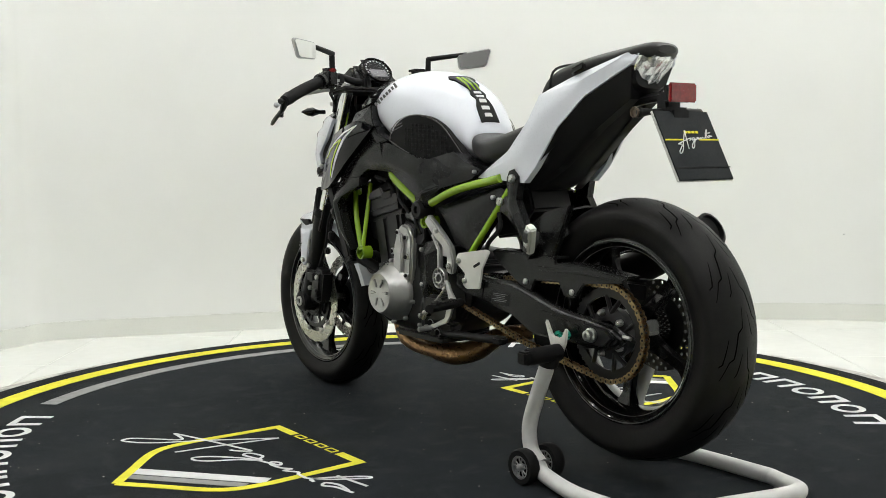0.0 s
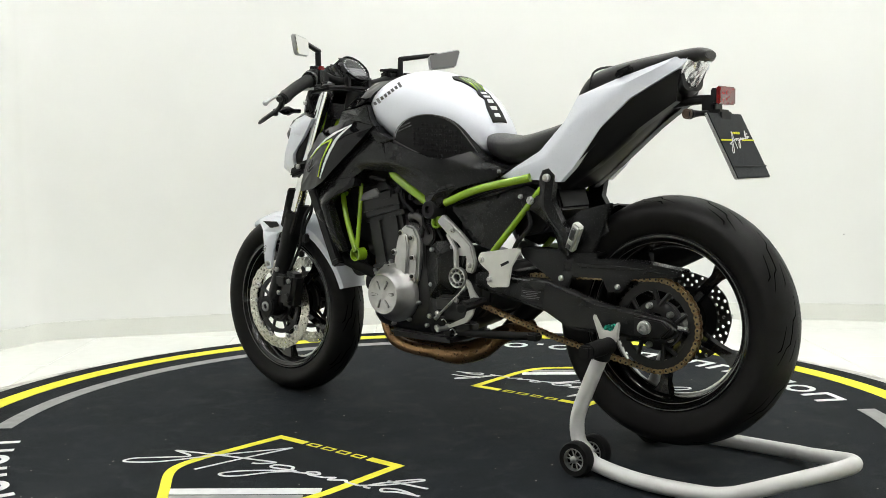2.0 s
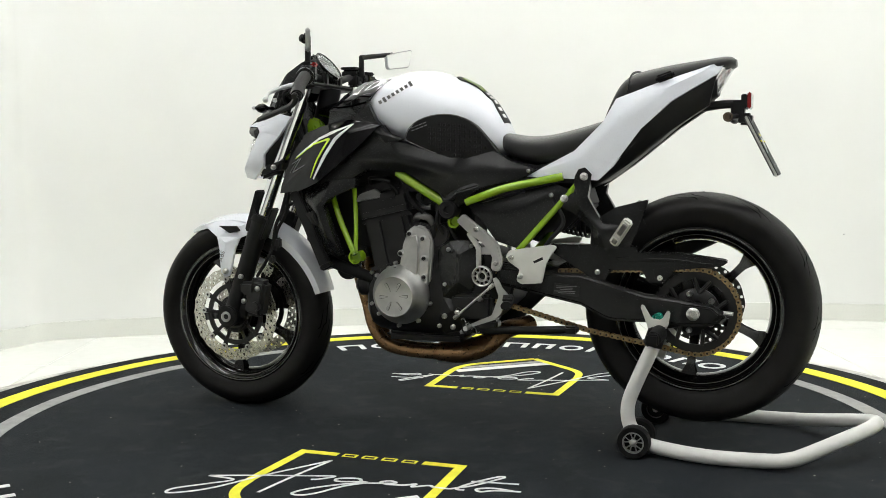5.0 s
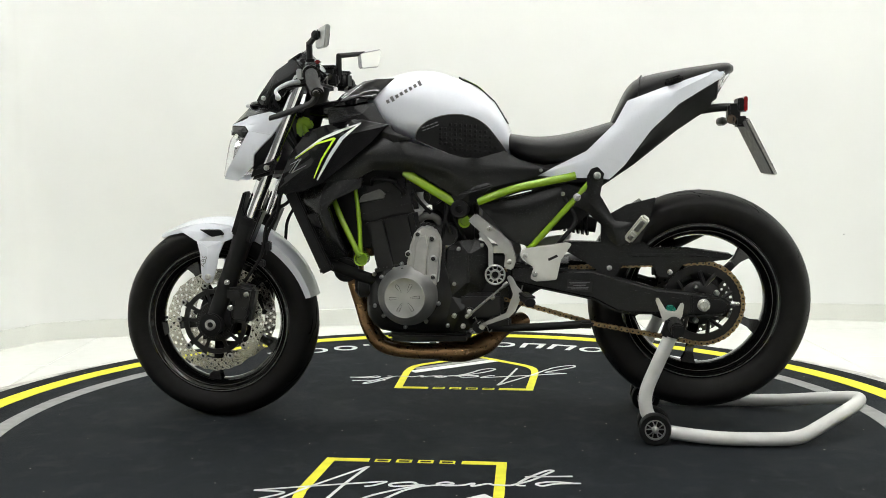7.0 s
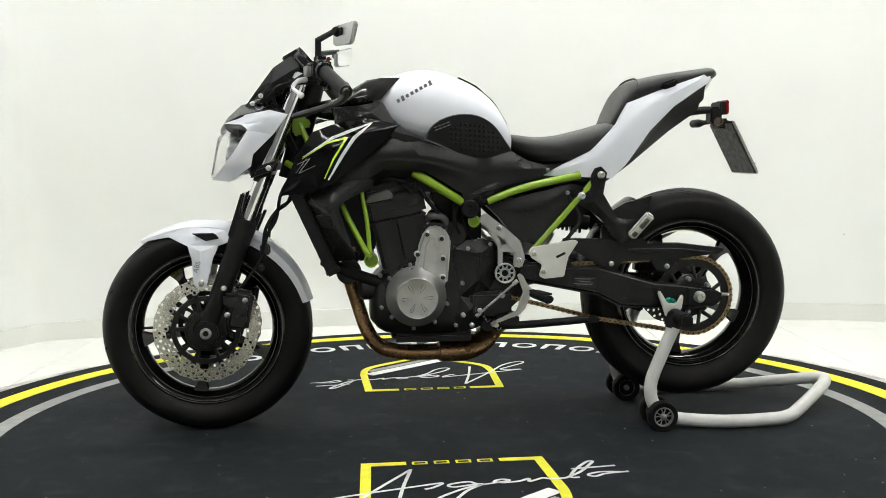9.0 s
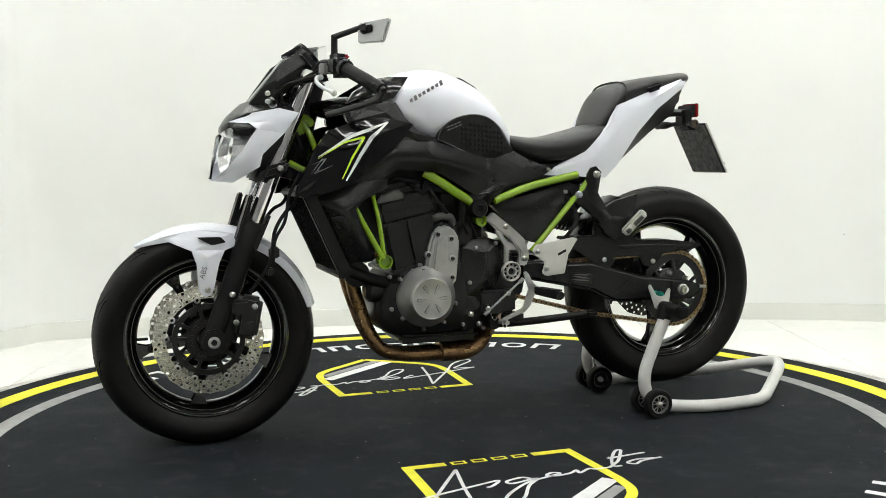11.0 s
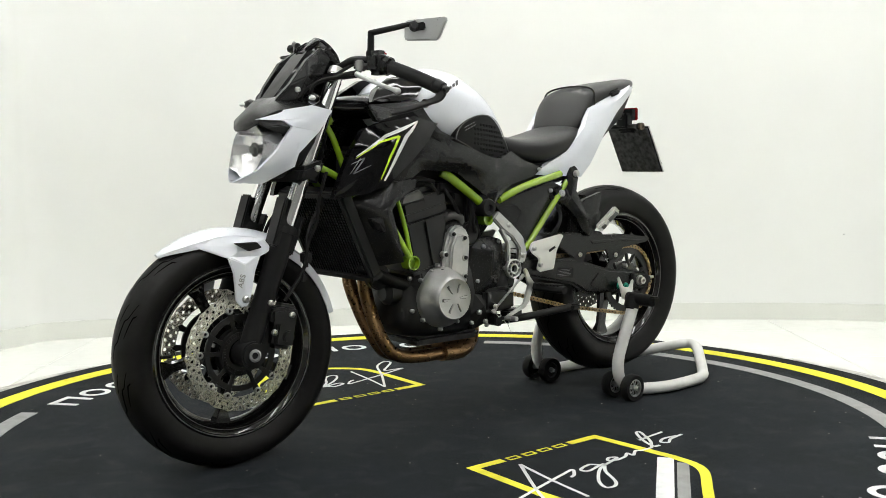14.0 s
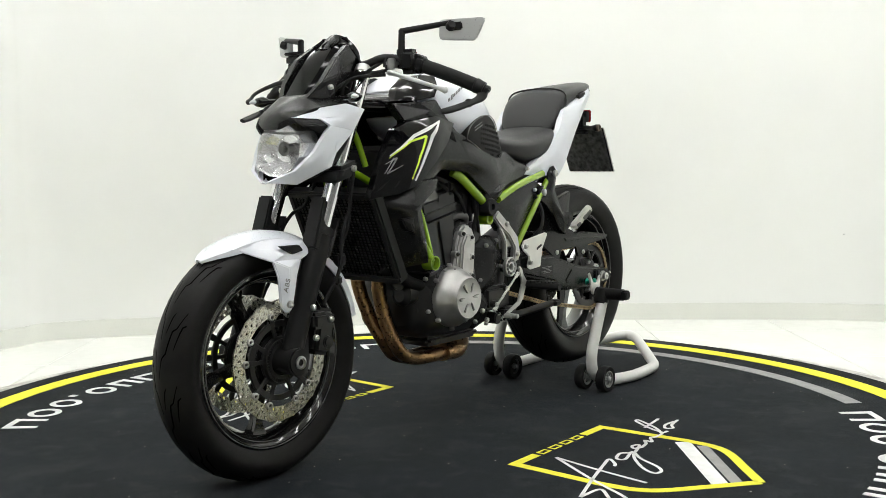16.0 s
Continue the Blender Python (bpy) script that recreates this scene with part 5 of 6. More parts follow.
def plate():
    br = part("plate_bracket", join(tube([(-1.40, 0, 0.90), (-1.46, 0, 0.908), (-1.505, 0, 0.908)], 0.016, 10, 4, flat=0.7), box((-1.50, 0, 0.893), (0.035, 0.05, 0.05), 0.006), box((-1.52, 0, 0.868), (0.035, 0.06, 0.03), 0.006)), DARK, bike, "black number plate bracket")
    m = Matrix.Translation((-1.566, -0.006, 0.797)) @ Matrix.Rotation(radians(27), 4, "Y") @ Matrix.Diagonal((1, 0.97, 0.86, 1))
    pl = part("plate_card", turned(box((0, 0, 0), (0.006, 0.19, 0.20), 0.002), m), SLATE, br, "dark grey dealer card over the plate")
    part("plate_back", turned(box((0.006, 0, 0), (0.005, 0.18, 0.19), 0.001), m), PAPER, br)
    part("plate_edge", turned(join(box((0.002, 0.0955, 0), (0.006, 0.003, 0.2), 0.001), box((0.002, 0, -0.1), (0.006, 0.19, 0.002), 0.001)), m), STEEL, br)
    part("card_stripe", turned(join(box((-0.0036, 0.062, 0.015), (0.001, 0.06, 0.004), 0), box((-0.0036, -0.06, 0.015), (0.001, 0.07, 0.004), 0), *[box((-0.0036, 0.014 - 0.013 * k, 0.037), (0.001, 0.0095, 0.007), 0) for k in range(4)]), m), YELLOW, pl)
    for st in NAME + TAIL:
        part("card_script", turned(ribbon(st, 0.014, 0.0, 0.004), m @ Matrix(((0, 0, -0.2, -0.0036), (-0.17, 0, 0, -0.004), (0, -0.19, 0, 0.055), (0, 0, 0, 1)))), WHITEPRINT, pl)
    part("card_strap", turned(box((-0.0036, 0, -0.065), (0.0025, 0.195, 0.004), 0.001), m), DARK, pl)
    part("rear_reflector", box((-1.530, -0.011, 0.916), (0.010, 0.088, 0.043), 0.003), RED, br, "red rear reflector block")
    part("reflector_base", box((-1.517, -0.011, 0.914), (0.016, 0.082, 0.038), 0.003), DARK, br)
    for s in (1, -1):
        part("rear_indicator", tube([(-1.50, 0.02 * s, 0.875), (-1.49, 0.06 * s, 0.873), (-1.484, 0.078 * s, 0.872), (-1.482, (0.092 if s > 0 else 0.125) * s, 0.872)], 0.011, 12, 4, radii=[0.007, 0.007, 0.010, 0.013, 0.012]), DARK, bike, "small black rear turn signal stub")
        part("indicator_end", lathe_at((-1.482, (0.092 if s > 0 else 0.125) * s, 0.872), [(0.0125, -0.004), (0.0125, 0.003), (0.009, 0.003), (0.008, 0.0005), (0.0005, 0.0005), (0.0005, -0.004)], s, 16), BROWNEND, bike, "tan open end of the turn signal stub")


YGREEN = material("yellow green print", (0.55, 0.75, 0.03), 0.35, coat=0.6, vary=0.04, bump=0)


def frame_and_swingarm():
    for s in (1, -1):
        for pts, r in (([(-0.585, 0.14, 0.735), (-0.62, 0.15, 0.714), (-0.735, 0.142, 0.642)], 0.0132), ([(-0.79, 0.15, 0.652), (-0.90, 0.146, 0.69), (-1.06, 0.13, 0.722)], 0.0112), ([(-1.11, 0.124, 0.715), (-1.02, 0.126, 0.615), (-0.915, 0.128, 0.50)], 0.0088), ([(-0.368, 0.13, 0.68), (-0.405, 0.152, 0.60), (-0.457, 0.168, 0.50)], 0.0084), ([(-0.436, 0.118, 0.70), (-0.452, 0.145, 0.60), (-0.459, 0.166, 0.505)], 0.0066), ([(-0.266, 0.035, 0.885), (-0.288, 0.055, 0.83), (-0.312, 0.065, 0.755)], 0.0085), ([(-0.228, 0.04, 0.766), (-0.30, 0.075, 0.722), (-0.37, 0.12, 0.67)], 0.0095)):
            part("frame_tube", tube([(x, y * s, z) for x, y, z in pts], r, 16, 8), GREEN, bike, "bright green frame tube")
        part("head_gusset", flip(slab([(-0.248, 0.845), (-0.246, 0.885), (-0.262, 0.902), (-0.292, 0.893), (-0.304, 0.868), (-0.278, 0.862), (-0.268, 0.838)], 0.022, 0.046, 0.006), s), GREEN, bike, "green steering head gusset")
        part("engine_mount", lathe_at((-0.461, 0.155 * s, 0.494), [(0.0198, -0.012), (0.0198, 0.022), (0.0162, 0.022), (0.0155, 0.004), (0.0005, 0.004), (0.0005, -0.012)], s), GREEN, bike, "green round engine mount")
        part("frame_pivot", join(lathe_at((-0.752, 0.135 * s, 0.597), [(0.0175, -0.03), (0.0175, 0.014), (0.011, 0.014), (0.010, 0.004), (0.0005, 0.004), (0.0005, -0.03)], s, 24), rod((-0.742, 0.12 * s, 0.63), (-0.752, 0.125 * s, 0.597), 0.012, None, 12)), GREEN, bike)
        part("frame_slider", lathe_at((-0.74, 0.14 * s, 0.632), [(0.026, -0.02), (0.026, 0.022), (0.022, 0.028), (0.011, 0.028), (0.010, 0.018), (0.0005, 0.018), (0.0005, -0.02)], s), DARK, bike, "black round crash slider")
        part("under_seat_panel", flip(facet([(-0.79, 0.64, 0.13), (-1.04, 0.70, 0.115), (-1.075, 0.685, 0.115), (-0.93, 0.525, 0.125), (-0.87, 0.545, 0.13), (-0.83, 0.60, 0.13)], [(-0.93, 0.625, 0.142)], 0.03, 0.003, "soft"), s), BLACK, bike, "satin black triangular frame panel")
        part("panel_bolt", bolt((-1.025, 0.125 * s, 0.672), 0.006, s), ALLOY, bike)
        part("cover_bolt", bolt((-0.965, 0.138 * s, 0.738), 0.005, s), ALLOY, bike)
        hang = part("pillion_hanger", flip(facet([(-1.092, 0.722, 0.135), (-1.102, 0.741, 0.135), (-1.12, 0.746, 0.135), (-1.138, 0.728, 0.135), (-1.127, 0.668, 0.135), (-1.168, 0.597, 0.138), (-1.225, 0.592, 0.145), (-1.222, 0.566, 0.145), (-1.18, 0.524, 0.142), (-1.152, 0.545, 0.136), (-1.132, 0.584, 0.13), (-1.088, 0.623, 0.128), (-1.05, 0.642, 0.128), (-1.042, 0.67, 0.128), (-1.064, 0.684, 0.13), (-1.088, 0.678, 0.13)], [(-1.112, 0.70, 0.142), (-1.10, 0.65, 0.14), (-1.165, 0.575, 0.15)], 0.022, 0.003, "soft"), s), BLACK, bike, "black pillion footrest hanger")
        bolts("hanger_bolt", ((-1.119, 0.1425, 0.722), (-1.064, 0.1355, 0.663)), 0.0105, STEEL, hang, s)
        part("pillion_peg", turned(join(box((0, 0, 0), (0.026, 0.022, 0.088), 0.005), box((0.0, 0.0115 * s, 0.022), (0.016, 0.006, 0.022), 0.002), box((0.0, 0.0115 * s, -0.018), (0.016, 0.006, 0.022), 0.002)), Matrix.Translation((-1.225, 0.176 * s, 0.578)) @ Matrix.Rotation(radians(-36), 4, "Y") @ Matrix.Rotation(radians(-24 * s), 4, "X")), SILVER, hang, "folded alloy pillion footrest")
        part("peg_pad", turned(join(box((0, 0.0125 * s, 0.016), (0.013, 0.008, 0.036), 0.002, 1), box((0, 0.0125 * s, -0.026), (0.013, 0.008, 0.016), 0.002, 1)), Matrix.Translation((-1.225, 0.176 * s, 0.578)) @ Matrix.Rotation(radians(-36), 4, "Y") @ Matrix.Rotation(radians(-24 * s), 4, "X")), CASTGREY, hang, "dark insert on the folded footrest")
        # rider footrest plate
        pp = part("footrest_hanger", flip(join(slab([(-0.762, 0.60), (-0.784, 0.621), (-0.844, 0.574), (-0.883, 0.539), (-0.897, 0.49), (-0.886, 0.462), (-0.862, 0.467), (-0.866, 0.506), (-0.838, 0.541), (-0.80, 0.566)], 0.140, 0.158, 0.004), slab([(-0.79, 0.566), (-0.806, 0.568), (-0.832, 0.528), (-0.832, 0.47), (-0.819, 0.47), (-0.819, 0.524)], 0.142, 0.156, 0.003), slab([(-0.832, 0.53), (-0.852, 0.53), (-0.867, 0.508), (-0.832, 0.508)], 0.141, 0.146, 0.001, 1)), s), ALLOY, bike, "cast alloy footrest plate")
        part("pivot_ring", shift(flip(join(lathe([(0.029, 0), (0.029, 0.011), (0.0265, 0.013), (0.024, 0.011), (0.024, 0)], 36), lathe([(0.0155, 0), (0.0155, 0.012), (0.011, 0.012), (0.009, 0.004), (0.009, 0)], 28), *[turned(box((0.0198, 0.006, 0), (0.011, 0.009, 0.003), 0.0006, 1), Matrix.Rotation(2 * math.pi * k / 10, 4, "Y")) for k in range(10)]), s), -0.838, 0.152 * s, 0.449), ALLOY, pp, "ribbed alloy pivot ring")
        part("ring_back", lathe_at((-0.838, 0.150 * s, 0.449), [(0.0005, 0), (0.027, 0), (0.027, 0.004), (0.0005, 0.004)], s), DARK, pp)
        part("heel_guard", flip(slab([(-0.905, 0.505), (-0.915, 0.522), (-1.035, 0.54), (-1.05, 0.535), (-1.02, 0.49), (-1.008, 0.435), (-0.95, 0.43), (-0.935, 0.44), (-0.945, 0.47), (-0.915, 0.49)], 0.152, 0.158, 0.0025), s), SILVER, pp, "silver heel guard")
        part("guard_slot", flip(turned(box((0, 0, 0), (0.028, 0.001, 0.007), 0), Matrix.Translation((-0.998, 0.159, 0.497)) @ Matrix.Rotation(radians(25), 4, "Y")), s), DARK, pp)
        bolts("guard_bolt", ((-0.922, 0.16, 0.503), (-0.948, 0.16, 0.452), (-0.822, 0.16, 0.578), (-0.878, 0.16, 0.485)), 0.0078, STEEL, pp, s)
        part("foot_peg", join(tube([(-0.915, 0.15 * s, 0.39), (-0.925, 0.19 * s, 0.388), (-0.94, 0.27 * s, 0.386)], 0.015, 12, 4, flat=0.75), *[box((-0.918 - 0.003 * k, (0.175 + 0.011 * k) * s, 0.399), (0.028, 0.005, 0.006), 0.001, 1) for k in range(8)]), RUBBER, pp, "rubber-topped rider footrest")
        # swingarm
        arm = part("swingarm", flip(join(slab([(-0.875, 0.475), (-0.95, 0.474), (-1.008, 0.463), (-1.109, 0.461), (-1.186, 0.439), (-1.279, 0.412), (-1.37, 0.402), (-1.454, 0.388), (-1.491, 0.368), (-1.48, 0.348), (-1.454, 0.335), (-1.379, 0.331), (-1.31, 0.337), (-1.202, 0.337), (-1.175, 0.342), (-1.109, 0.376), (-1.008, 0.397), (-0.875, 0.425)], 0.107, 0.140, 0.009, 3), slab([(-1.183, 0.374), (-1.222, 0.408), (-1.31, 0.392), (-1.36, 0.383), (-1.355, 0.366), (-1.235, 0.358), (-1.19, 0.362)], 0.137, 0.1432, 0.003, 2), slab([(-0.885, 0.463), (-0.95, 0.462), (-1.01, 0.45), (-1.0, 0.41), (-0.885, 0.437)], 0.137, 0.142, 0.003, 2)), s), BLACK, bike, "satin black cast swingarm")
        part("axle_plate", flip(slab([(-1.375, 0.392), (-1.45, 0.386), (-1.472, 0.367), (-1.448, 0.343), (-1.375, 0.343)], 0.138, 0.150, 0.004), s), DARK, arm)
        part("axle_nut", lathe_at((-1.407, 0.150 * s, 0.367), [(0.017, 0), (0.017, 0.006), (0.013, 0.008), (0.012, 0.018), (0.006, 0.019), (0.005, 0.012), (0.0005, 0.012), (0.0005, 0)], s), STEEL, arm, "steel axle nut")
        part("stand_spool", lathe_at((-1.318, 0.142 * s, 0.355), [(0.012, 0), (0.007, 0.006), (0.007, 0.02), (0.013, 0.026), (0.013, 0.03), (0.006, 0.031), (0.005, 0.024), (0.0005, 0.024), (0.0005, 0)], s), TEAL, arm, "teal anodised stand bobbin")
        part("chain_adjuster", flip(rod((-1.475, 0.125, 0.37), (-1.505, 0.125, 0.368), 0.005, None, 8), s), STEEL, arm)
    part("warning_label", box((-1.071, 0.1403, 0.417), (0.070, 0.001, 0.030), 0, 1, Matrix.Rotation(radians(-6), 4, "Y")), DARK, bike)
    part("label_bars", join(*[box((-1.071 + 0.004 * (k % 2), 0.1412, 0.427 - k * 0.0046), (0.058 - 0.012 * (k % 3), 0.0006, 0.0014), 0) for k in range(5)]), SILVERPRINT, bike, "unreadable grey print lines")
    part("pivot_casting", slab([(-0.82, 0.50), (-0.885, 0.49), (-0.915, 0.44), (-0.90, 0.37), (-0.85, 0.325), (-0.80, 0.33)], -0.095, 0.095, 0.008), ENGBLACK, bike, "black swingarm pivot casting")
    part("swingarm_pivot", rod((-0.90, -0.13, 0.452), (-0.90, 0.13, 0.452), 0.03, None, 20, 0.004), DARK, bike)
    part("swingarm_bridge", loft([(-0.98, 0.115, 0.42, 0.475, 4), (-1.04, 0.115, 0.42, 0.48, 4)], 20, 2), BLACK, bike)
    part("chain_guard", join(slab([(-1.02, 0.537), (-1.256, 0.533), (-1.262, 0.519), (-1.371, 0.517), (-1.492, 0.502), (-1.475, 0.489), (-1.356, 0.477), (-1.326, 0.441), (-1.287, 0.441), (-1.272, 0.473), (-1.187, 0.472), (-1.171, 0.441), (-1.135, 0.45), (-1.08, 0.485), (-1.03, 0.515)], 0.118, 0.126, 0.003), slab([(-1.02, 0.539), (-1.256, 0.535), (-1.256, 0.527), (-1.02, 0.530)], 0.07, 0.119, 0.003), slab([(-1.26, 0.521), (-1.371, 0.519), (-1.485, 0.504), (-1.485, 0.496), (-1.371, 0.511), (-1.26, 0.513)], 0.07, 0.119, 0.003)), BLACK, bike, "black chain guard")
    part("guard_rib", slab([(-1.20, 0.508), (-1.35, 0.507), (-1.46, 0.495), (-1.35, 0.499), (-1.21, 0.497)], 0.1255, 0.1285, 0.0012, 1), BLACK, bike)
    bolts("guard_screw", ((-1.153, 0.126, 0.466), (-1.318, 0.126, 0.455)), 0.0075, STEEL, bike)
    # hugger over the rear tyre
    rows = []
    for i in range(15):
        a = radians(92 + i * 78 / 14)
        sec = [(RW.x + (0.333 - d) * math.cos(a) * 1.0, y, RW.z + (0.333 - d) * math.sin(a)) for y, d in ((-0.1, 0.075), (-0.095, 0.03), (-0.06, 0.006), (0, 0), (0.06, 0.006), (0.095, 0.03), (0.1, 0.075), (0.094, 0.075), (0.089, 0.033), (0.056, 0.011), (0, 0.005), (-0.056, 0.011), (-0.089, 0.033), (-0.094, 0.075))]
        rows.append(sec)
    fwd = [[(RW.x + abs(x - RW.x), y, z) for x, y, z in r] for r in rows]
    part("rear_hugger", skin(fwd[5:]), BLACK, bike, "black rear tyre hugger")
    part("hugger_side", facet([(-1.13, 0.60, 0.105), (-1.20, 0.64, 0.105), (-1.282, 0.66, 0.1), (-1.255, 0.575, 0.108), (-1.224, 0.51, 0.112), (-1.18, 0.459, 0.115), (-1.128, 0.465, 0.115)], [(-1.20, 0.57, 0.122)], 0.02, 0.003, "crease"), BLACK, bike, "black mudguard side plate")
    part("inner_panel", slab([(-0.93, 0.70), (-1.10, 0.70), (-1.12, 0.64), (-1.06, 0.575), (-0.97, 0.56)], -0.07, 0.07, 0.006), DARK, bike)
    part("shock_absorber", join(rod((-0.98, -0.02, 0.60), (-1.12, -0.02, 0.575), 0.022, None, 18), *[shift(turned(lathe([(0.026, -0.003), (0.033, -0.003), (0.033, 0.003), (0.026, 0.003)], 20), Matrix.Rotation(radians(82), 4, "Z")), -0.99 - k * 0.013, -0.02, 0.598 - k * 0.0025) for k in range(9)]), DARK, bike, "black coil shock")
    part("brake_hose", tube([(-1.0, 0.13, 0.52), (-1.03, 0.145, 0.555), (-1.06, 0.13, 0.60), (-1.03, 0.12, 0.66)], 0.006, 8), RUBBER, bike)
    # rear brake caliper and muffler on the far side
    part("rear_caliper", box((-1.33, -0.1, 0.44), (0.09, 0.05, 0.06), 0.012, 3), ENGBLACK, bike)
    part("muffler", join(tube([(-0.82, -0.10, 0.26), (-0.87, -0.15, 0.34), (-0.95, -0.18, 0.41), (-1.18, -0.175, 0.46), (-1.475, -0.178, 0.592)], 0.042, 20, 6, radii=[0.03, 0.032, 0.04, 0.046, 0.046, 0.042]), lathe_dir((-1.475, -0.178, 0.592), (-0.30, -0.005, 0.17))), DARK, bike, "black short muffler with open end")


def lathe_dir(p, d):
    b = lathe([(0.043, -0.02), (0.045, 0.01), (0.038, 0.012), (0.032, -0.03), (0.0005, -0.03), (0.0005, -0.035), (0.034, -0.035)], 28)
    q = Vector(d).to_track_quat("Y", "Z").to_matrix().to_4x4()
    return turned(b, Matrix.Translation(p) @ q)


def engine():
    blk = part("crankcase", join(loft([(-0.46, 0.09, 0.31, 0.42, 4), (-0.50, 0.13, 0.275, 0.46, 4), (-0.60, 0.135, 0.265, 0.50, 4), (-0.72, 0.13, 0.265, 0.52, 4), (-0.82, 0.12, 0.30, 0.52, 4), (-0.87, 0.1, 0.34, 0.50, 4)], 28, 3), box((-0.64, 0, 0.262), (0.24, 0.2, 0.03), 0.012)), ENGBLACK, bike, "black engine crankcase")
    tilt = Matrix.Translation((-0.548, 0, 0.575)) @ Matrix.Rotation(radians(12), 4, "Y")
    cyl = part("cylinder_block", turned(join(box((0, 0, -0.04), (0.15, 0.25, 0.16), 0.012), box((0.045, 0.1255, -0.035), (0.05, 0.01, 0.14), 0.006), box((-0.02, 0.1255, -0.035), (0.06, 0.01, 0.14), 0.006), box((0.0, 0, 0.03), (0.158, 0.262, 0.008), 0.002), box((0.0, 0, -0.105), (0.16, 0.262, 0.012), 0.002)), tilt), ENGBLACK, bike, "finned black cylinder block")
    part("cylinder_head", turned(join(box((0, 0, 0.065), (0.165, 0.27, 0.075), 0.014), box((0.0, 0, 0.115), (0.14, 0.24, 0.04), 0.014)), tilt), ENGBLACK, bike, "black cylinder head")
    part("head_trim", turned(join(box((-0.02, 0.136, 0.09), (0.05, 0.004, 0.022), 0.004), box((0, 0.1365, 0.06), (0.15, 0.003, 0.004), 0)), tilt), ENGBLACK, cyl)
    gen = part("generator_cover", lathe_at((-0.587, 0.13, 0.387), [(0.086, -0.02), (0.086, 0.010), (0.083, 0.020), (0.074, 0.032), (0.067, 0.044), (0.063, 0.054), (0.060, 0.060), (0.056, 0.0645), (0.053, 0.063), (0.0005, 0.064), (0.0005, -0.02)], 1, 64), ALLOY, bike, "round cast alloy generator cover with star ribs")
    for k in range(6):
        turn = Matrix.Translation((-0.587, 0.194, 0.387)) @ Matrix.Rotation(math.pi * 2 * k / 6 + 0.05, 4, "Y")
        petal = [(0.018, 0.0008), (0.028, 0.0028), (0.038, 0.0036), (0.0425, 0.0026), (0.0425, -0.0026), (0.038, -0.0036), (0.028, -0.0028), (0.018, -0.0008)]
        # darker, wider petal paints the shade round each raised rib
        part("rib_shade", turned(slab([(x + 0.001 * (1 if x > 0.02 else -1), z * 1.35) for x, z in petal], -0.002, 0.0006, 0), turn), CASTGREY, gen)
        part("star_rib", turned(slab([(x, z * 0.8) for x, z in petal], -0.001, 0.0042, 0.0012, 2), turn), ALLOY, gen)
    bolts("cover_bolt", [(-0.587 + 0.091 * math.cos(radians(q)), 0.136, 0.387 + 0.091 * math.sin(radians(q))) for q in (35, 80, 150, 195, 235, 275, 320)], 0.006, ALLOY, gen, 1, 0.010)
    case = part("chain_case", join(slab([(-0.572, 0.44), (-0.584, 0.465), (-0.596, 0.53), (-0.611, 0.571), (-0.636, 0.588), (-0.668, 0.58), (-0.687, 0.548), (-0.684, 0.50), (-0.676, 0.42), (-0.64, 0.40)], 0.10, 0.146, 0.007, 3), slab([(-0.60, 0.44), (-0.611, 0.53), (-0.628, 0.56), (-0.646, 0.562), (-0.652, 0.53), (-0.645, 0.44)], 0.142, 0.156, 0.005, 3)), ALLOY, bike, "cast alloy cam chain case")
    part("case_gasket", slab([(-0.566, 0.44), (-0.580, 0.47), (-0.592, 0.535), (-0.607, 0.577), (-0.636, 0.595), (-0.673, 0.586), (-0.695, 0.55), (-0.694, 0.42), (-0.64, 0.40)], 0.09, 0.128, 0.003), ENGBLACK, case)
    for x, z in ((-0.62, 0.562), (-0.66, 0.549), (-0.592, 0.506), (-0.663, 0.493), (-0.576, 0.462), (-0.662, 0.44)):
        part("case_boss", lathe_at((x, 0.143, z), [(0.0095, -0.01), (0.0095, 0.006), (0.0075, 0.0075), (0.0005, 0.0075), (0.0005, -0.01)], 1, 18), ALLOY, case)
        part("case_bolt", bolt((x, 0.151, z), 0.0058, 1, 0.005), ENGBLACK, case)
    part("sprocket_cover", facet([(-0.697, 0.52, 0.125), (-0.732, 0.542, 0.128), (-0.78, 0.545, 0.13), (-0.818, 0.535, 0.13), (-0.832, 0.475, 0.13), (-0.80, 0.40, 0.13), (-0.75, 0.37, 0.128), (-0.70, 0.37, 0.125), (-0.69, 0.44, 0.125)], [(-0.765, 0.505, 0.155), (-0.762, 0.43, 0.150)], 0.03, 0.004), BLACK, bike, "black angular sprocket cover")
    # grey slab added for the reflection on top of the cam cover
    part("head_sheen", slab([(-0.448, 0.65), (-0.458, 0.672), (-0.511, 0.69), (-0.537, 0.665)], 0.128, 0.1375, 0.003), CASTGREY, bike, "grey slab painting the sheen on the cam cover")
    part("oil_pipe", tube([(-0.62, 0.10, 0.60), (-0.640, 0.12, 0.612), (-0.668, 0.12, 0.606), (-0.678, 0.11, 0.585)], 0.011, 12, 5), CASTGREY, bike, "curved grey water pipe")
    part("starter", join(rod((-0.70, 0.06, 0.56), (-0.70, 0.13, 0.56), 0.032, None, 20, 0.004), rod((-0.69, 0.02, 0.60), (-0.64, 0.10, 0.61), 0.02, None, 14)), ENGBLACK, bike)
    part("throttle_body", join(rod((-0.66, -0.1, 0.67), (-0.66, 0.12, 0.67), 0.028, None, 18, 0.004), box((-0.62, 0.1, 0.695), (0.07, 0.06, 0.03), 0.006), rod((-0.70, 0.11, 0.66), (-0.70, 0.115, 0.55), 0.006, None, 8)), DARK, bike)
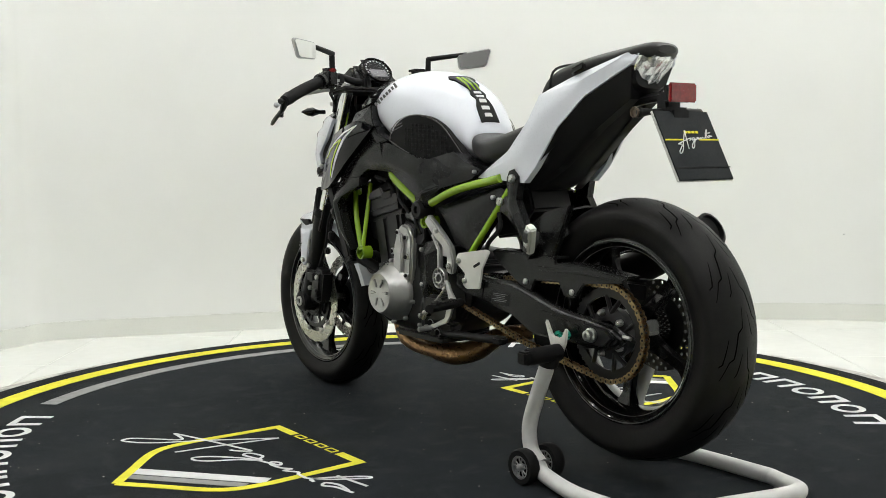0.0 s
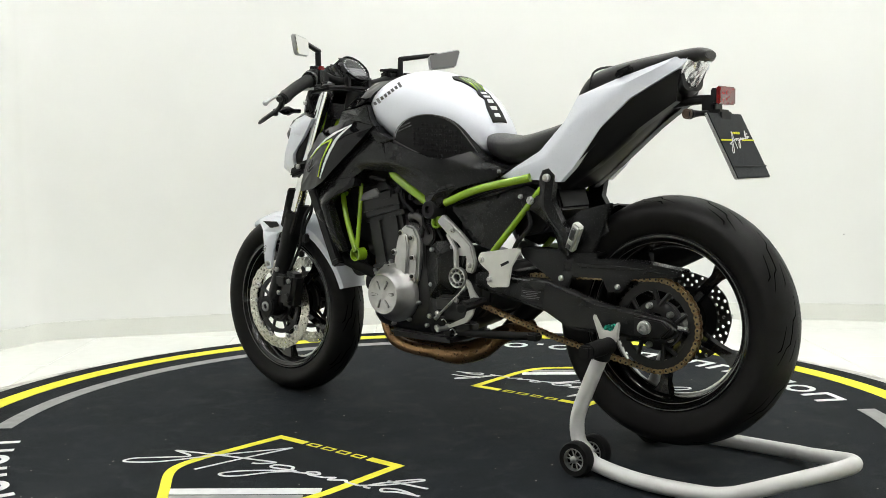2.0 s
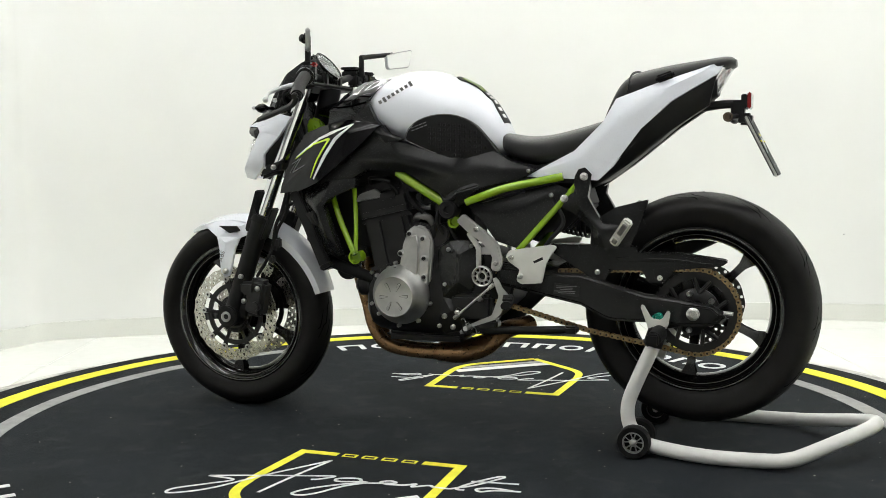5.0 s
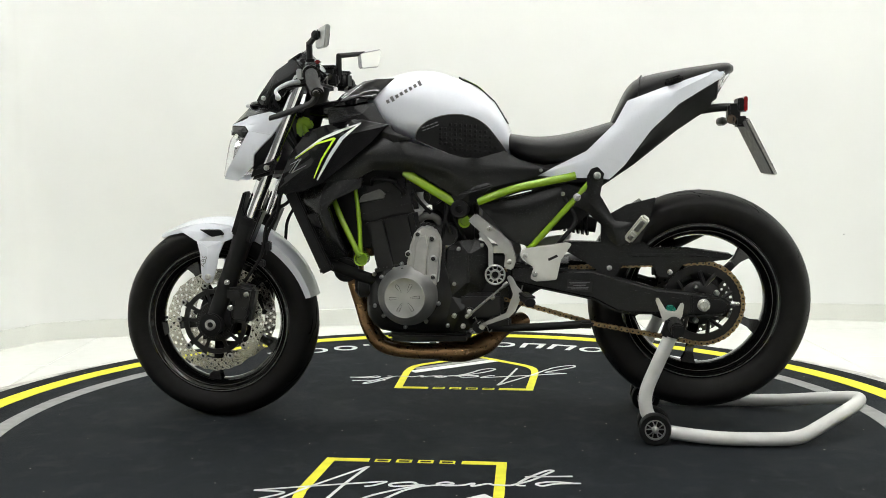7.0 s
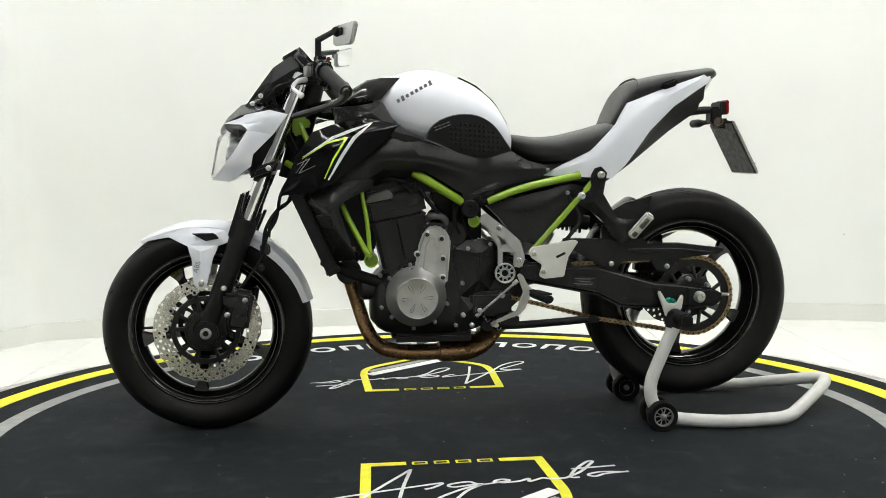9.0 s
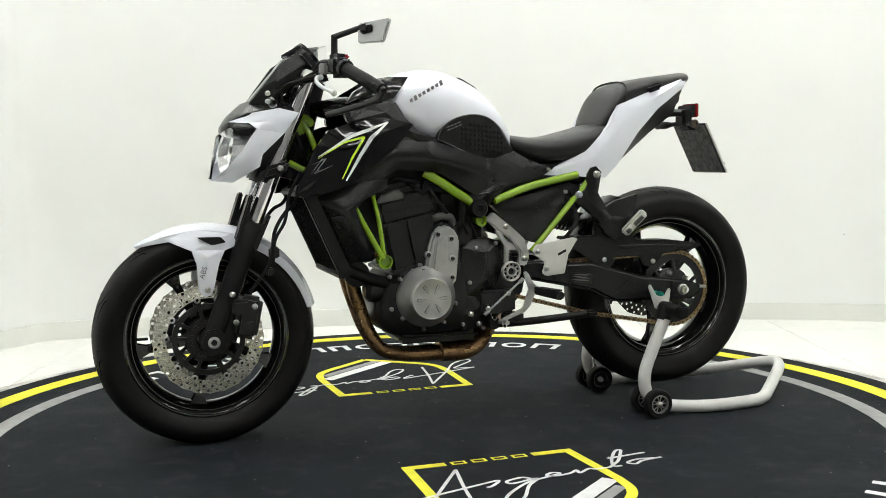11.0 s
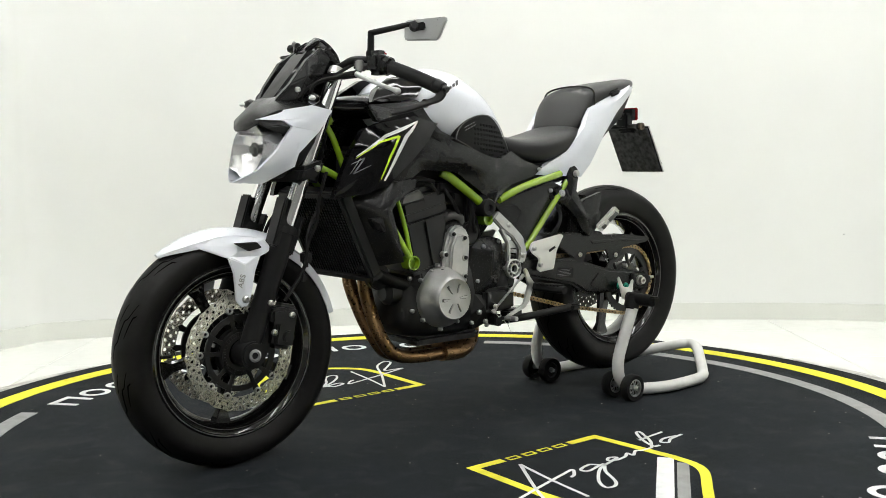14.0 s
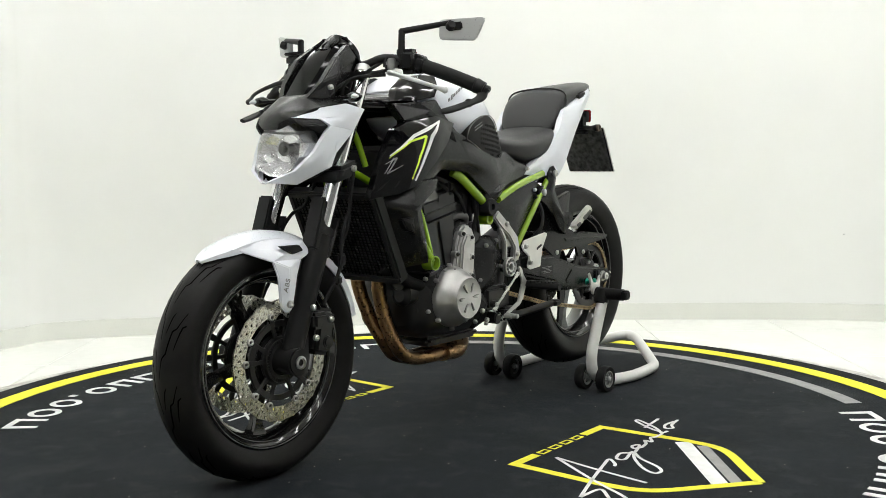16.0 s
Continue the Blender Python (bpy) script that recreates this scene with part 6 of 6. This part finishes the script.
    for pts in ([(-0.69, 0.12, 0.69), (-0.70, 0.135, 0.62), (-0.685, 0.13, 0.55)], [(-0.71, 0.1, 0.67), (-0.725, 0.12, 0.60), (-0.75, 0.11, 0.54)], [(-0.60, 0.12, 0.70), (-0.62, 0.14, 0.66), (-0.655, 0.13, 0.62)], [(-0.48, 0.1, 0.70), (-0.50, 0.14, 0.72), (-0.56, 0.14, 0.71)]):
        part("engine_hose", tube(pts, 0.0055, 8), RUBBER, bike)
    part("airbox", join(box((-0.57, 0, 0.745), (0.38, 0.19, 0.13), 0.02, 3), box((-0.717, 0, 0.61), (0.135, 0.14, 0.16), 0.012)), DARK, bike, "black airbox under the tank")
    # covers, ribs and small fittings on the crankcase side
    part("lower_case_cover", facet([(-0.70, 0.40, 0.125), (-0.79, 0.395, 0.12), (-0.80, 0.345, 0.12), (-0.77, 0.29, 0.115), (-0.71, 0.275, 0.118), (-0.685, 0.32, 0.125)], [(-0.74, 0.345, 0.142)], 0.03, 0.004), ENGBLACK, bike, "black lower crankcase cover")
    part("front_case_boss", facet([(-0.475, 0.43, 0.1), (-0.52, 0.475, 0.125), (-0.575, 0.455, 0.135), (-0.52, 0.40, 0.135), (-0.50, 0.345, 0.13), (-0.465, 0.35, 0.1)], [(-0.515, 0.425, 0.142)], 0.03, 0.004), ENGBLACK, bike)
    bolts("engine_bolt", ((-0.735, 0.146, 0.52), (-0.80, 0.135, 0.53), (-0.828, 0.133, 0.45), (-0.72, 0.134, 0.42), (-0.70, 0.13, 0.30), (-0.765, 0.122, 0.285), (-0.79, 0.126, 0.385), (-0.49, 0.125, 0.355), (-0.488, 0.118, 0.445), (-0.55, 0.138, 0.462)), 0.006, ALLOY, bike, 1, 0.007)
    part("oil_filter", join(rod((-0.435, 0.075, 0.405), (-0.475, 0.075, 0.405), 0.033, None, 26, 0.004), rod((-0.425, 0.075, 0.405), (-0.437, 0.075, 0.405), 0.02, 0.033, 26)), ENGBLACK, bike, "black oil filter")
    part("spark_lead", tube([(-0.53, 0.09, 0.72), (-0.55, 0.125, 0.705), (-0.575, 0.13, 0.68), (-0.57, 0.12, 0.65)], 0.006, 8), RUBBER, bike)
    part("wire_loom", tube([(-0.64, 0.13, 0.70), (-0.68, 0.142, 0.675), (-0.705, 0.138, 0.64), (-0.70, 0.14, 0.60), (-0.715, 0.135, 0.56)], 0.0045, 8), RUBBER, bike)
    part("loom_connector", join(box((-0.675, 0.14, 0.68), (0.028, 0.014, 0.016), 0.003), box((-0.645, 0.125, 0.665), (0.02, 0.02, 0.02), 0.004)), DARK, bike)
    part("drain_spring", tube([(-0.775 - 0.004 * k, 0.15 + 0.006 * math.cos(k * 1.57), 0.325 + 0.006 * math.sin(k * 1.57) - 0.003 * k) for k in range(14)], 0.0016, 6, 2), STEEL, bike)
    part("horn", join(rod((-0.40, 0.075, 0.455), (-0.40, 0.10, 0.455), 0.036, 0.036, 24, 0.004), box((-0.42, 0.06, 0.48), (0.01, 0.02, 0.06), 0.002)), DARK, bike, "black round horn")
    rad = part("radiator_frame", turned(join(box((0, 0.147, 0), (0.035, 0.022, 0.24), 0.005), box((0, -0.147, 0), (0.035, 0.022, 0.24), 0.005), box((0, 0, 0.122), (0.04, 0.31, 0.02), 0.005), box((0, 0, -0.122), (0.04, 0.31, 0.02), 0.005)), Matrix.Translation((-0.305, 0, 0.575)) @ Matrix.Rotation(radians(24), 4, "Y")), DARK, bike, "black radiator")
    tm = Matrix.Translation((-0.305, 0, 0.575)) @ Matrix.Rotation(radians(24), 4, "Y")
    part("radiator_core", turned(box((-0.004, 0, 0), (0.022, 0.28, 0.236), 0.002), tm), FIN, rad)
    part("radiator_mesh", turned(join(*[box((0.009, 0, -0.113 + k * 0.0082), (0.006, 0.276, 0.0035), 0) for k in range(28)]), tm), RADFIN, rad, "", "stuff")
    part("fin_guard", turned(join(*[box((0.0135, -0.13 + k * 0.013, 0), (0.002, 0.002, 0.236), 0) for k in range(21)]), tm), FIN, rad, "", "stuff")
    part("radiator_hose", tube([(-0.33, 0.10, 0.49), (-0.37, 0.12, 0.47), (-0.44, 0.10, 0.44), (-0.50, 0.1, 0.42)], 0.017, 12), RUBBER, bike)
    for s in (1, -1):
        ys = (0.045, 0.038, 0.022, 0.018, 0.030, 0.036, 0.036, 0.034, 0.025) if s > 0 else (-0.045, -0.052, -0.055, -0.038, -0.012, -0.004, -0.006, -0.02, -0.02)
        run = ((-0.47, 0.51), (-0.42, 0.50), (-0.402, 0.44), (-0.428, 0.34), (-0.452, 0.272), (-0.49, 0.224), (-0.56, 0.206), (-0.66, 0.203), (-0.72, 0.203))
        part("exhaust_header", tube([(x, y, z) for (x, z), y in zip(run, ys)], 0.0195, 16, 8), BRONZE, bike, "heat-stained bronze exhaust header")
        part("header_clamp", rod((-0.452, 0.055 * s, 0.515), (-0.425, 0.057 * s, 0.51), 0.03, None, 16, 0.003), ENGBLACK, bike)
    part("collector", tube([(-0.66, 0.03, 0.208), (-0.73, 0.02, 0.208), (-0.79, -0.01, 0.225), (-0.84, -0.05, 0.265), (-0.90, -0.12, 0.28)], 0.04, 18, 6, radii=[0.036, 0.042, 0.04, 0.034, 0.03], flat=0.75), BRONZE, bike, "heat-stained exhaust collector")
    part("gear_lever", join(slab([(-0.871, 0.444), (-0.880, 0.449), (-0.889, 0.44), (-0.898, 0.421), (-0.918, 0.398), (-0.908, 0.38), (-0.894, 0.348), (-0.878, 0.331), (-0.798, 0.303), (-0.796, 0.311), (-0.868, 0.343), (-0.888, 0.396)], 0.162, 0.169, 0.002), rod((-0.80, 0.165, 0.307), (-0.80, 0.19, 0.307), 0.006, None, 10), rod((-0.805, 0.165, 0.309), (-0.805, 0.21, 0.309), 0.007, None, 12, 0.002)), ALLOY, bike, "bare alloy gear lever")
    part("shift_rod", join(rod((-0.873, 0.165, 0.428), (-0.757, 0.158, 0.330), 0.0035, None, 8), rod((-0.873, 0.165, 0.428), (-0.861, 0.164, 0.418), 0.006, None, 8), rod((-0.769, 0.159, 0.340), (-0.755, 0.158, 0.328), 0.006, None, 8)), STEEL, bike)
    part("gear_linkage", join(box((-0.80, 0.13, 0.36), (0.12, 0.03, 0.07), 0.01), box((-0.85, 0.135, 0.315), (0.06, 0.04, 0.025), 0.006), rod((-0.765, 0.12, 0.345), (-0.765, 0.16, 0.345), 0.012, None, 12, 0.002), rod((-0.83, 0.12, 0.385), (-0.83, 0.155, 0.385), 0.009, None, 12, 0.002)), ENGBLACK, bike)
    bolts("linkage_bolt", ((-0.83, 0.155, 0.385), (-0.765, 0.16, 0.345), (-0.72, 0.142, 0.33), (-0.745, 0.14, 0.30)), 0.0075, STEEL, bike)
    part("side_stand", join(tube([(-0.80, 0.13, 0.295), (-0.88, 0.145, 0.298), (-1.0, 0.15, 0.305), (-1.085, 0.155, 0.312)], 0.011, 12, 4), box((-1.09, 0.158, 0.312), (0.035, 0.03, 0.02), 0.005), rod((-0.79, 0.11, 0.30), (-0.79, 0.15, 0.30), 0.018, None, 16, 0.003)), DARK, bike, "black folded side stand")


def stand():
    st = empty("paddock_stand", "white tubular paddock stand with small black wheels", "paddock stand")
    part("frame_bar", tube([(-1.285, 0.188, 0.04), (-1.32, 0.20, 0.028), (-1.45, 0.225, 0.021), (-1.60, 0.222, 0.022), (-1.65, 0.21, 0.026), (-1.69, 0.18, 0.034), (-1.82, 0.06, 0.072), (-1.85, 0.02, 0.081), (-1.856, 0, 0.083), (-1.85, -0.02, 0.081), (-1.82, -0.06, 0.072), (-1.69, -0.18, 0.034), (-1.65, -0.21, 0.026), (-1.60, -0.222, 0.022), (-1.45, -0.225, 0.021), (-1.32, -0.20, 0.028), (-1.285, -0.188, 0.04)], 0.0185, 16, 5), WHITETUBE, st, "white bent steel tube")
    for s in (1, -1):
        part("upright", tube([(-1.285, 0.185 * s, 0.045), (-1.255, 0.186 * s, 0.075), (-1.25, 0.187 * s, 0.13), (-1.275, 0.188 * s, 0.20), (-1.315, 0.188 * s, 0.29), (-1.32, 0.188 * s, 0.305)], 0.0185, 16, 6), WHITETUBE, st, "white bent upright")
        part("socket", join(rod((-1.31, 0.185 * s, 0.285), (-1.325, 0.185 * s, 0.33), 0.025, 0.024, 18, 0.005), rod((-1.325, 0.16 * s, 0.318), (-1.325, 0.265 * s, 0.318), 0.021, 0.019, 18, 0.004)), RUBBER, st, "black rubber socket")
        part("peg", box((-1.325, 0.255 * s, 0.318), (0.03, 0.05, 0.03), 0.004), RUBBER, st)
        part("fork_hook", join(slab([(-1.335, 0.315), (-1.30, 0.315), (-1.288, 0.35), (-1.275, 0.385), (-1.283, 0.392), (-1.305, 0.355), (-1.33, 0.352), (-1.345, 0.378), (-1.353, 0.374), (-1.348, 0.34)], 0.158 * s - 0.004, 0.158 * s + 0.004, 0.003)), SILVER, st, "silver forked bobbin hook")
        for yy in (0.145, 0.225):
            w = part("wheel", lathe_at((-1.272, yy * s, 0.043), [(0.026, -0.014), (0.040, -0.015), (0.043, -0.009), (0.043, 0.009), (0.040, 0.015), (0.026, 0.014)], s, 36), RUBBER, st, "small black rubber wheel")
            hubs = [lathe([(0.0245, -0.012), (0.028, -0.012), (0.028, 0.0145), (0.0245, 0.0145)], 30), lathe([(0.0005, -0.012), (0.009, -0.012), (0.009, 0.016), (0.006, 0.019), (0.0005, 0.02)], 16, False)]
            for k in range(5):
                for da in (-0.28, 0.28):
                    a = 2 * math.pi * k / 5 + 0.3
                    hubs.append(rod((0.006 * math.cos(a), 0.010, 0.006 * math.sin(a)), (0.026 * math.cos(a + da), 0.010, 0.026 * math.sin(a + da)), 0.0018, None, 6))
            part("wheel_hub", shift(flip(join(*hubs), s), -1.272, yy * s, 0.043), ALLOY, w, "grey star-spoked hub")
            part("hub_back", shift(lathe([(0.0005, -0.006), (0.027, -0.006), (0.027, 0.004), (0.0005, 0.004)], 24, False), -1.272, yy * s, 0.043), DARK, w)
        part("wheel_axle", rod((-1.272, 0.125 * s, 0.043), (-1.272, 0.24 * s, 0.043), 0.006, None, 10), STEEL, st)
    return st


wheels()
chain()
fork()
front_fender()
headlight()
bars()
bodywork()
plate()
frame_and_swingarm()
engine()
stand_thing = stand()


# ---- floor tiles ----
def tiles():
    me = None
    for i in range(-7, 4):
        for j in range(-8, 3):
            x, y = 1.58 - 0.315 + i * 0.63, 1.03 - 0.315 + j * 0.63
            if math.hypot(x, y) < 1.0 or x > 3.3:
                continue
            if me is None:
                ob = part("tile", box((0, 0, 0), (0.6275, 0.6275, 0.012), 0.0012, 1), FLOOR, floor)
                me = ob.data
            else:
                ob = new("tile", me)
                ob.parent = floor
            ob.location = (x, y, -0.036)


tiles()


# ---- the turntable turns steadily ----
def motions():
    base = pose(-0.6594, 0.1169, 0, 0, 0, 172.5)
    times = [0.5 * k for k in range(33)]
    for thing, rest in ((mat_thing, Matrix.Identity(4)), (bike, base), (stand_thing, base @ pose(0, 0.014, 0))):
        walk(thing, [(t, Matrix.Rotation(radians(6.5634 * t - 45.84), 4, "Z") @ rest) for t in times])


motions()
